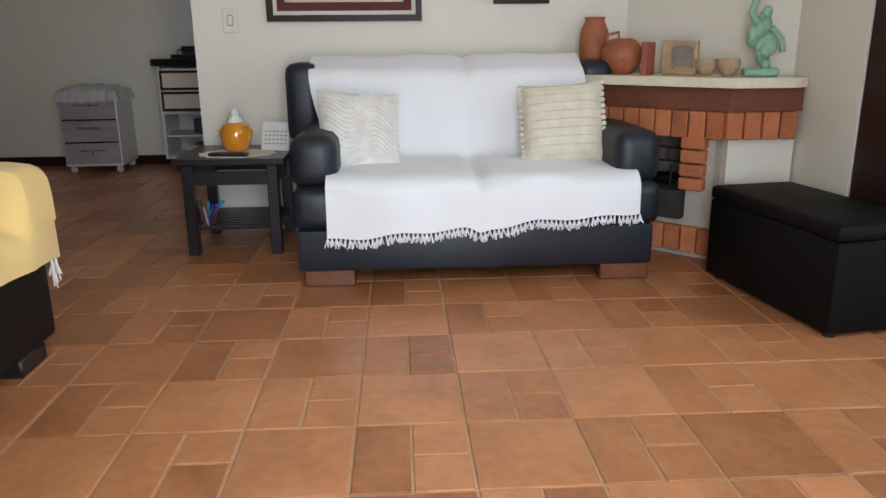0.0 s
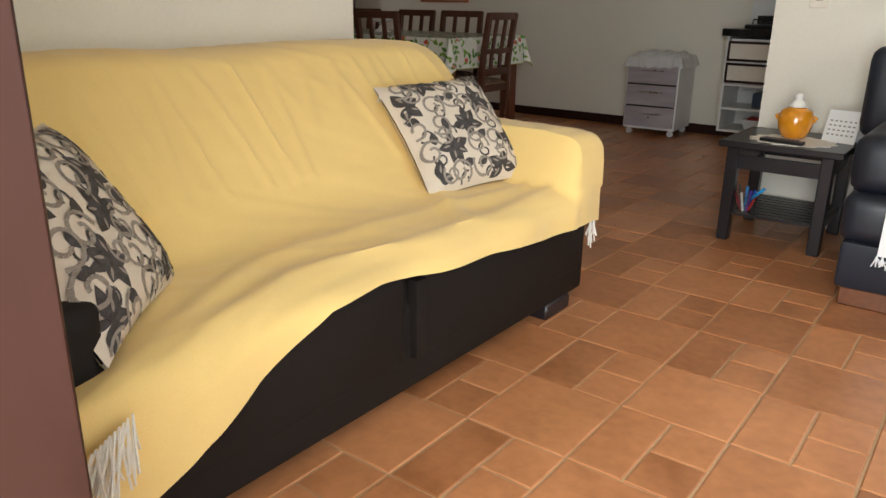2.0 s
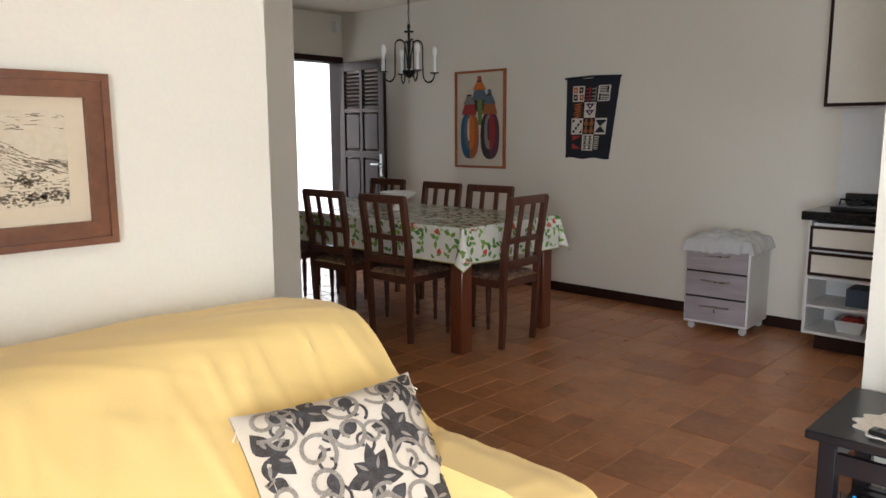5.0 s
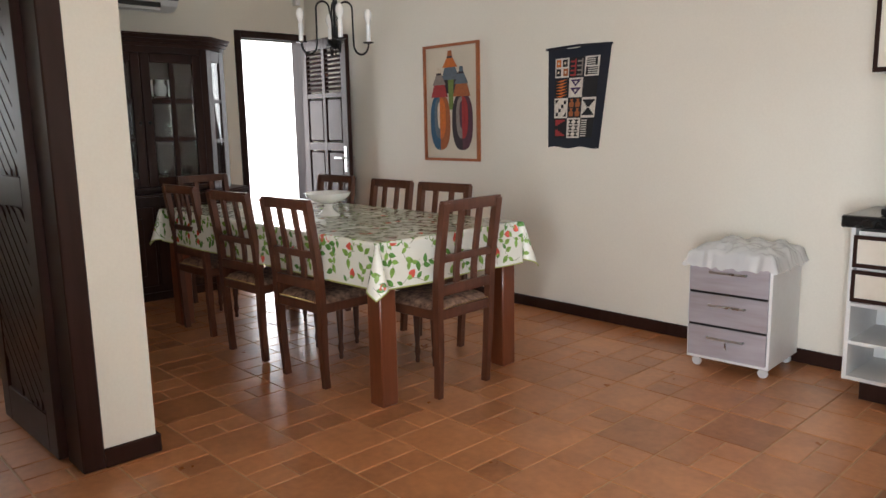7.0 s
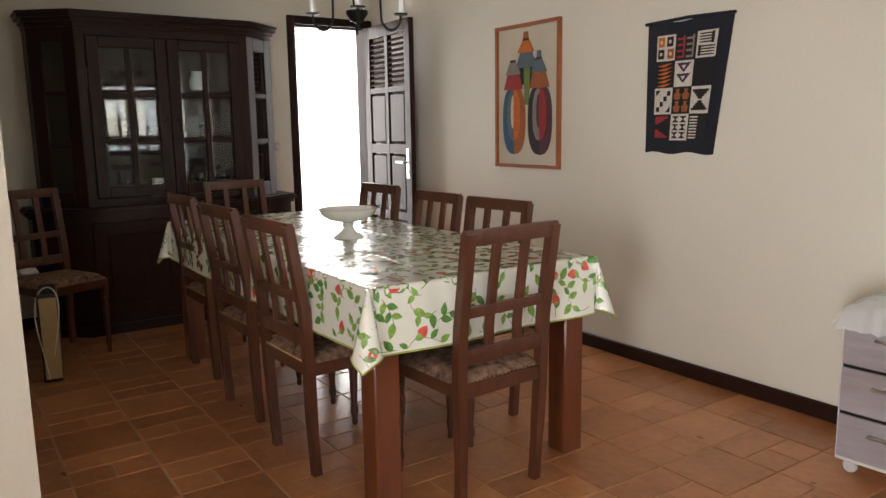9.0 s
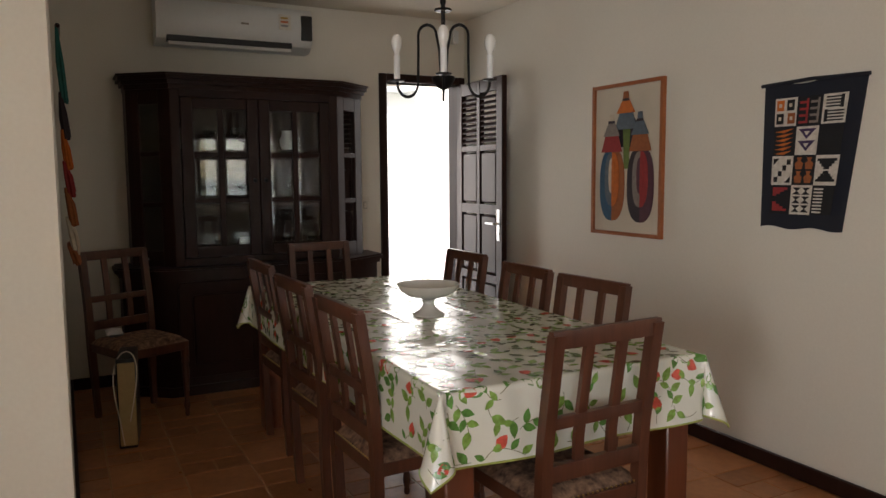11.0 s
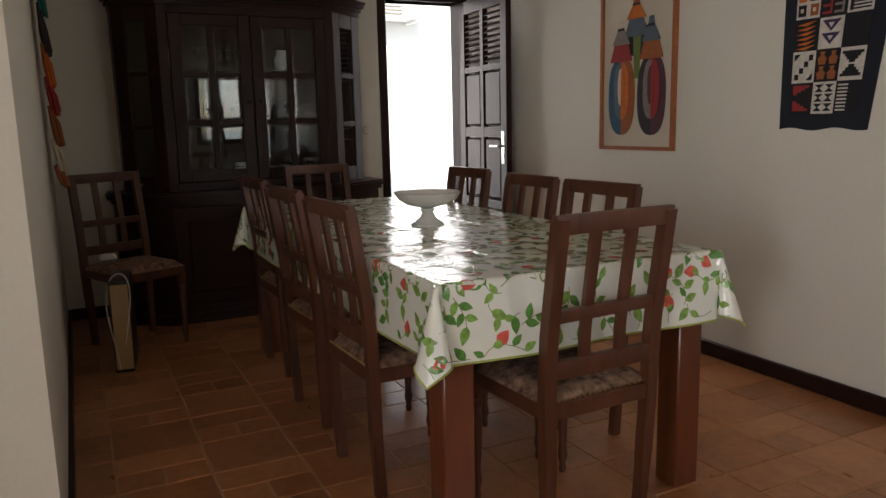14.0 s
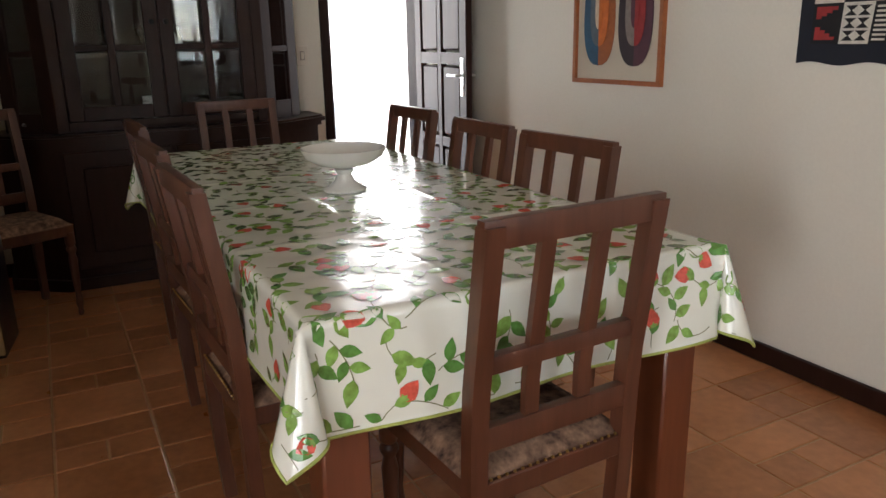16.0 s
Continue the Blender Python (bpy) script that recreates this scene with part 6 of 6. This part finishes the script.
def tapestry():
    t = thing("woven_tapestry", pose(-3.228, NORTH, 1.113), "dark blue woven tapestry of twelve patterned squares", "tapestry")
    w, h = 0.475, 0.63
    r = random.Random(6)
    navy = dye("navy_wool", (0.012, 0.014, 0.024))
    def lean(x, z):
        return (-w / 2 + (x + w / 2) * (0.84 + 0.18 * z / h), z)
    part("ground_cloth", sheet(lambda u, v: (lean(-w / 2 + w * u, h * v)[0], -0.006 - 0.004 * math.sin(u * 9) * v, h * v + 0.006 * math.sin(u * 12)), 24, 24, thick=0.005), navy, t)
    part("hanging_rod", tube([(-w / 2 - 0.01, -0.014, h), (0, -0.014, h + 0.008), (w / 2 + 0.02, -0.014, h)], 0.008, 8), navy, t, "rod in the top hem")
    cw, chh = 0.115, 0.127
    x0, z0 = -0.175, 0.062
    K = dye("black_wool", (0.012, 0.011, 0.013))
    Wt, O, Rd, V, Cr = DYES["white"], DYES["orange"], DYES["red"], DYES["violet"], DYES["grey"]
    def put(poly, layer, material, ox, oz):
        bm = prism([lean(ox + x * cw, oz + z * chh) for x, z in poly], 0.0, 0.0014)
        part("woven_figure" if layer else "woven_square", bm, material, t, m=pose(0, -0.0125 - layer * 0.0013, 0, 90), smooth=0)
    def rect(a, b, c, d):
        return [(a, b), (c, b), (c, d), (a, d)]
    grounds = [[K, Wt, K], [Wt, K, Wt], [K, Wt, K], [Wt, K, Wt]]
    for row in range(4):
        for col in range(3):
            ox, oz = x0 + col * cw * 1.02, z0 + row * chh
            put(rect(0.02, 0.02, 0.98, 0.98), 0, grounds[row][col], ox, oz)
            if (row, col) == (3, 0):
                for a, b, m_ in ((0.1, 0.55, O), (0.55, 0.55, K), (0.1, 0.1, K), (0.6, 0.1, DYES["rust"])):
                    put(rect(a, b, a + 0.32, b + 0.36), 1, m_, ox, oz)
                    put(rect(a + 0.1, b + 0.12, a + 0.22, b + 0.24), 2, DYES["cream"], ox, oz)
            elif (row, col) == (3, 1):
                for c_, m_ in ((0.08, Rd), (0.54, Cr)):
                    for k in range(4):
                        put(rect(c_, 0.08 + k * 0.22, c_ + 0.38, 0.16 + k * 0.22), 1, m_, ox, oz)
                    put(rect(c_ + 0.3, 0.08, c_ + 0.38, 0.9), 1.8, m_, ox, oz)
            elif (row, col) == (3, 2):
                for k in range(4):
                    put(rect(0.15, 0.55 + k * 0.1, 0.8, 0.60 + k * 0.1), 1, K, ox, oz)
                    put(rect(0.25, 0.1 + k * 0.1, 0.9, 0.15 + k * 0.1), 1, K, ox, oz)
                put(rect(0.72, 0.52, 0.85, 0.93), 1.6, K, ox, oz)
                put(rect(0.12, 0.08, 0.25, 0.48), 1.6, K, ox, oz)
            elif (row, col) == (2, 0):
                for k in range(6):
                    put([(0.1, 0.08 + k * 0.15), (0.5, 0.14 + k * 0.15), (0.9, 0.18 + k * 0.15), (0.5, 0.04 + k * 0.15)], 1 + 0.2 * (k % 2), O, ox, oz)
            elif (row, col) == (2, 1):
                for b in (0.15, 0.55):
                    put([(0.5, b), (0.88, b + 0.35), (0.12, b + 0.35)], 1, V, ox, oz)
                    put([(0.5, b + 0.12), (0.62, b + 0.26), (0.38, b + 0.26)], 2, Wt, ox, oz)
            elif (row, col) == (1, 0):
                put([(0, 0), (1, 0), (1, 1), (0, 1)], 0.6, Wt, ox, oz)
                for k in range(4):
                    put(rect(0.12 + k * 0.2, 0.1 + k * 0.2, 0.3 + k * 0.2, 0.28 + k * 0.2), 1.6, K, ox, oz)
                put([(0.08, 0.7), (0.35, 0.92), (0.08, 0.92)], 1.6, K, ox, oz)
                put([(0.65, 0.08), (0.92, 0.08), (0.92, 0.3)], 1.6, K, ox, oz)
            elif (row, col) == (1, 1):
                for a in (0.08, 0.54):
                    for b in (0.08, 0.54):
                        put([(a + 0.05, b), (a + 0.33, b), (a + 0.38, b + 0.2), (a + 0.25, b + 0.28), (a + 0.3, b + 0.4), (a + 0.08, b + 0.4), (a + 0.13, b + 0.28), (a, b + 0.2)], 1, DYES["rust"], ox, oz)
            elif (row, col) == (1, 2):
                put([(0, 0), (1, 0), (1, 1), (0, 1)], 0.6, Wt, ox, oz)
                for k in range(4):
                    put(rect(0.08 + k * 0.1, 0.12 + k * 0.09, 0.92 - k * 0.1, 0.21 + k * 0.09), 1.6, K, ox, oz)
                    put(rect(0.08 + k * 0.1, 0.80 - k * 0.09, 0.92 - k * 0.1, 0.89 - k * 0.09), 1.6, K, ox, oz)
            elif (row, col) == (0, 0):
                put([(0, 0), (1, 0), (1, 1), (0, 1)], 0.6, K, ox, oz)
                for k in range(4):
                    put(rect(0.12 + k * 0.18, 0.1, 0.3 + k * 0.18, 0.42 - k * 0.08), 1.6, Rd, ox, oz)
                    put(rect(0.12 + k * 0.18, 0.62 + k * 0.07, 0.3 + k * 0.18, 0.92), 1.6, Rd, ox, oz)
            elif (row, col) == (0, 1):
                put([(0, 0), (1, 0), (1, 1), (0, 1)], 0.6, Wt, ox, oz)
                for a in (0.28, 0.72):
                    for b in (0.08, 0.38, 0.68):
                        put([(a - 0.2, b), (a + 0.2, b), (a, b + 0.13)], 1.6, K, ox, oz)
                        put([(a, b + 0.11), (a + 0.2, b + 0.24), (a - 0.2, b + 0.24)], 1.6, K, ox, oz)
            elif (row, col) == (0, 2):
                for k in range(8):
                    put(rect(0.08, 0.08 + k * 0.11, 0.5, 0.13 + k * 0.11), 1.6, Wt, ox, oz)
    return t


tapestry()

# fringed hanging on the partition
hg = thing("fringed_hanging", pose(-5.55, DINE_S, 0.92), "long fringed hanging of teal, orange and red wool", "wall hanging")
part("rod", tube([(-0.15, 0.035, 1.2), (0.15, 0.035, 1.2)], 0.012, 8), DARKWOOD, hg)
hgr = random.Random(3)
for k, (z0, z1, c) in enumerate(((0.86, 1.2, "teal"), (0.66, 0.87, "dark"), (0.5, 0.68, "orange"), (0.36, 0.52, "red"), (0.2, 0.38, "rust"), (0.06, 0.22, "cream"), (0.0, 0.08, "rust"))):
    bm = bmesh.new()
    for j in range(26):
        x = -0.14 + 0.28 * j / 25
        y = 0.03 + 0.012 * math.sin(j * 1.7) + 0.02 * (1 - z0) + hgr.uniform(0, 0.012)
        tube([(x, 0.03, z1), (x + hgr.uniform(-0.006, 0.006), y, (z0 + z1) / 2), (x + hgr.uniform(-0.01, 0.01), y + 0.012, z0 - hgr.uniform(0, 0.03))], 0.0075, 5, bm)
    o = part("tuft", bm, DYES[c], hg)
    o["kind"] = "stuff"

# small white sensor in the corner of the ceiling
sn = thing("corner_sensor", pose(WEST + 0.04, NORTH - 0.10, 2.36), "small white alarm sensor in the corner", "sensor")
part("case", boxed(-0.038, 0.02, -0.025, 0.025, 0, 0.10, bevel=0.01, seg=2), WHITEPLASTIC, sn)
part("bracket", tube([(0, 0, 0.1), (-0.01, 0, 0.14), (-0.036, 0, 0.15)], 0.006), WHITEPLASTIC, sn)

# outdoor unit beyond the door
oc = thing("outdoor_unit", pose(-9.2, 6.85, 2.28), "white outdoor air conditioning unit on the yard wall", "air conditioner")
part("casing", boxed(0.03, 0.33, -0.4, 0.4, 0.03, 0.55, bevel=0.012), WHITEPLASTIC, oc)
for k in range(12):
    part("grille_slat", boxed(0.331, 0.345, -0.35, 0.1, 0.07 + k * 0.037, 0.085 + k * 0.037), INK_GREY, oc)
for y in (-0.3, 0.3):
    part("bracket", boxed(0.0, 0.34, y - 0.02, y + 0.02, 0.0, 0.03), WHITEPLASTIC, oc)

# ---- drawer cart and kitchen corner ----
ct = thing("drawer_cart", pose(-2.185, 5.885, 0, 0, 0, 3), "white cart with three grey wood drawers on castors", "drawer unit")
part("body", boxed(0, 0.42, 0.018, 0.42, 0.055, 0.585, bevel=0.003), WHITELAM, ct)
for k in range(3):
    z = 0.075 + k * 0.17
    d = part("drawer", boxed(0.012, 0.408, 0.0, 0.0175, z, z + 0.158, bevel=0.002), GREYLAM, ct, "grey wood-grain drawer front")
    part("handle", tube([(0.12, -0.001, z + 0.105), (0.12, -0.018, z + 0.105), (0.30, -0.018, z + 0.105), (0.30, -0.001, z + 0.105)], 0.0055, 6), STEEL, d, "grey bar handle")
    # black strip stands in for the shade between the drawer fronts
    part("gap_shade", boxed(0.014, 0.406, 0.004, 0.0178, z + 0.1585, z + 0.169), BLACKPLASTIC, ct)
part("key", boxed(0.21, 0.217, -0.012, -0.001, 0.13, 0.165), STEEL, ct, "small key in its lock")
for x in (0.04, 0.38):
    for y in (0.06, 0.38):
        cs = part("castor", lathe([(0.022, -0.011), (0.026, -0.006), (0.026, 0.006), (0.022, 0.011)], 16), FILM, ct, "clear castor wheel", m=pose(x, y, 0.027, 90))
        part("stem", boxed(x - 0.014, x + 0.014, y - 0.014, y + 0.014, 0.045, 0.056), STEEL, ct)
bag = bmesh.new()
def film(u, v):
    a, b = 2 * u - 1, 2 * v - 1
    x, y = 0.21 + a * 0.235, 0.215 + b * 0.235
    e = max(abs(a), abs(b))
    z = 0.60 + 0.05 * (1 - e ** 4) + 0.022 * noise.noise((u * 6, v * 6, 1)) + 0.012 * noise.noise((u * 17, v * 17, 4))
    z -= 0.055 * smooth01((e - 0.88) / 0.12)
    return (x + 0.008 * noise.noise((v * 12, u * 5, 0)), y + 0.008 * noise.noise((u * 12, v * 5, 7)), max(z, 0.59) if e < 0.88 else z)
solid("plastic_wrap", sheet(film, 44, 44), FILM, "crumpled clear plastic wrap over the drawer cart", "plastic sheet", m=pose(-2.185, 5.885, 0, 0, 0, 3), smooth=80)
solid("papers", boxed(0.06, 0.36, 0.06, 0.34, 0.588, 0.604, bevel=0.003), WHITEPLASTIC, "stack of white papers on the cart", "papers", m=pose(-2.185, 5.885, 0, 0, 0, 3))

KX0, KX1, KYF = -1.44, 0.34, 5.93
kc = thing("kitchen_base_unit", Matrix(), "white kitchen unit with brown-edged drawers and open shelves", "cabinet")
part("side", boxed(KX0, KX0 + 0.018, KYF, NORTH - 0.02, 0.10, 0.795), WHITELAM, kc)
part("side", boxed(KX0 + 0.62, KX0 + 0.638, KYF, NORTH - 0.02, 0.10, 0.795), WHITELAM, kc)
part("back", boxed(KX0 + 0.018, KX0 + 0.62, NORTH - 0.04, NORTH - 0.02, 0.10, 0.795), WHITELAM, kc)
part("plinth", boxed(KX0 + 0.06, KX0 + 0.62, KYF + 0.06, NORTH - 0.02, 0.0, 0.10), DARKWOOD, kc)
for z in (0.10, 0.265, 0.44):
    part("shelf", boxed(KX0 + 0.018, KX0 + 0.62, KYF + 0.004, NORTH - 0.04, z, z + 0.016), WHITELAM, kc)
for z in (0.47, 0.625):
    d = part("drawer", boxed(KX0 + 0.022, KX0 + 0.616, KYF - 0.016, KYF, z, z + 0.135, bevel=0.002), CREAMLAM, kc, "cream drawer front")
    for a, b, c, e in ((KX0 + 0.018, KX0 + 0.62, z - 0.004, z + 0.014), (KX0 + 0.018, KX0 + 0.62, z + 0.121, z + 0.139), (KX0 + 0.018, KX0 + 0.034, z + 0.014, z + 0.121), (KX0 + 0.604, KX0 + 0.62, z + 0.014, z + 0.121)):
        part("edge_strip", boxed(a, b, KYF - 0.021, KYF - 0.0155, c, e), DARKWOOD, d, "dark brown edge strip")
part("drawer_box", boxed(KX0 + 0.03, KX0 + 0.61, KYF + 0.002, NORTH - 0.05, 0.46, 0.78), WHITELAM, kc)
solid("worktop", boxed(KX0 - 0.035, KX1, KYF - 0.035, NORTH - 0.003, 0.796, 0.85, bevel=0.006), STONE, "black stone kitchen worktop", "worktop")
kc2 = thing("kitchen_base_unit", Matrix(), "white kitchen unit under the black worktop", "cabinet")
part("body", boxed(KX0 + 0.645, KX1 - 0.01, KYF, NORTH - 0.02, 0.1, 0.795), WHITELAM, kc2)
part("plinth", boxed(KX0 + 0.645, KX1 - 0.01, KYF + 0.06, NORTH - 0.02, 0.0, 0.1), DARKWOOD, kc2)
tray = thing("plastic_basket", pose(KX0 + 0.24, KYF + 0.16, 0.117), "white plastic basket of odds and ends on the shelf", "basket")
part("basket", lathe([(0.09, 0), (0.115, 0.07), (0.12, 0.075), (0.11, 0.072), (0.085, 0.006)], 4), WHITEPLASTIC, tray, m=pose(0, 0, 0, 0, 0, 45))
part("contents", cushion_mesh(0.12, 0.12, 0.03, 8, 0.02), mat("red_packet", (0.4, 0.05, 0.04), 0.4, 0.4, 30), tray, "red packet", m=pose(0, 0, 0.06))
solid("blue_tray", boxed(-0.15, 0.15, -0.12, 0.12, 0, 0.11, bevel=0.01, seg=2), mat("smoky_blue_plastic", (0.06, 0.09, 0.13), 0.3, 0.1), "smoky blue plastic box on the shelf", "box", m=pose(KX0 + 0.36, KYF + 0.2, 0.282))
gr = thing("gas_hob", pose(KX0 + 0.30, KYF + 0.19, 0.851), "black gas hob on the worktop", "hob")
part("plate", boxed(-0.20, 0.26, -0.16, 0.17, 0, 0.03, bevel=0.008, seg=2), BLACKPLASTIC, gr)
for x in (-0.1, 0.13):
    part("burner", lathe([(0.05, 0.0305), (0.05, 0.045), (0.03, 0.055)], 18, None, (x, 0.0)), IRON, gr)
    for k in range(4):
        a = k * math.pi / 2
        part("grate_bar", tube([(x + 0.02 * math.cos(a), 0.02 * math.sin(a), 0.062), (x + 0.085 * math.cos(a), 0.085 * math.sin(a), 0.062), (x + 0.09 * math.cos(a), 0.09 * math.sin(a), 0.03)], 0.006, 6), IRON, gr)
part("back_panel", boxed(-0.20, 0.26, 0.14, 0.17, 0.03, 0.09, bevel=0.006), BLACKPLASTIC, gr)
uc = thing("kitchen_wall_unit", Matrix(), "cream kitchen wall unit with dark brown door edges", "cabinet")
part("body", boxed(KX0 + 0.01, KX0 + 0.80, 6.03, NORTH - 0.003, 1.46, 2.16), WHITELAM, uc)
for a, b in ((KX0 + 0.012, KX0 + 0.404), (KX0 + 0.408, KX0 + 0.798)):
    d = part("door", boxed(a, b, 6.012, 6.0295, 1.462, 2.158), CREAMLAM, uc, "cream cabinet door")
    for p, q, r_, s in ((a, b, 1.462, 1.482), (a, b, 2.138, 2.158), (a, a + 0.018, 1.482, 2.138), (b - 0.018, b, 1.482, 2.138)):
        part("edge_strip", boxed(p, q, 6.006, 6.0125, r_, s), DARKWOOD, d, "dark brown edge strip")
setting("wall_tiles", [(KX0 + 0.03, KX1, NORTH - 0.006, NORTH - 0.001, 0.86, 1.46)], WHITELAM, "pale tiled splashback above the worktop", "splashback")

# ---- floor tiles: big squares alternate with a half and two quarters ----
PX, PY, OX, OY, JOINT = 0.281, 0.302, 0.235, 2.118, 0.0065


def tile_mesh(w, h):
    bm = bmesh.new()
    c = 0.003
    lo = [bm.verts.new((x, y, -0.006)) for x, y in ((0, 0), (w, 0), (w, h), (0, h))]
    mid = [bm.verts.new((x, y, -0.0022)) for x, y in ((0, 0), (w, 0), (w, h), (0, h))]
    hi = [bm.verts.new((x, y, 0)) for x, y in ((c, c), (w - c, c), (w - c, h - c), (c, h - c))]
    for i in range(4):
        j = (i + 1) % 4
        bm.faces.new((lo[i], lo[j], mid[j], mid[i]))
        bm.faces.new((mid[i], mid[j], hi[j], hi[i]))
    bm.faces.new(hi)
    me = bpy.data.meshes.new("tile")
    bm.to_mesh(me)
    bm.free()
    me.materials.append(TILE)
    return me


W1, H1, W2, H2 = PX - JOINT, PY - JOINT, PX / 2 - JOINT, PY / 2 - JOINT
big, half, quarter = tile_mesh(W1, H1), tile_mesh(W2, H1), tile_mesh(W2, H2)
rest_v, rest_f = [], []
tile_rng = random.Random(5)
count = 0
for i in range(-24, 8):
    for j in range(-9, 16):
        x, y = OX + i * PX, OY + j * PY
        if not (WEST - 0.3 < x < EAST and SOUTH - 0.45 < y < NORTH):
            continue
        pieces = [(big, x, y)] if (i + j) % 2 else [(half, x, y), (quarter, x + PX / 2, y), (quarter, x + PX / 2, y + PY / 2)]
        near = -1.15 < x < 1.7 and 0.85 < y < 3.4
        for me, px, py in pieces:
            dz = tile_rng.uniform(-0.0008, 0.0008)
            if near and count < 290:
                o = new("tile", me)
                o.parent = floor
                o.matrix_basis = pose(px, py, dz, tile_rng.uniform(-0.12, 0.12), tile_rng.uniform(-0.12, 0.12))
                count += 1
            else:
                base = len(rest_v)
                tx, ty = tile_rng.uniform(-0.0015, 0.0015), tile_rng.uniform(-0.0015, 0.0015)
                for v in me.vertices:
                    rest_v.append((px + v.co.x, py + v.co.y, dz + v.co.z + tx * v.co.x + ty * v.co.y))
                for f in me.polygons:
                    rest_f.append([base + k for k in f.vertices])
rest = bpy.data.meshes.new("tiles")
rest.from_pydata(rest_v, [], rest_f)
rest.materials.append(TILE_REST)
rest_ob = new("tiles", rest)
rest_ob.parent = floor
tagged(rest_ob, kind="stuff")
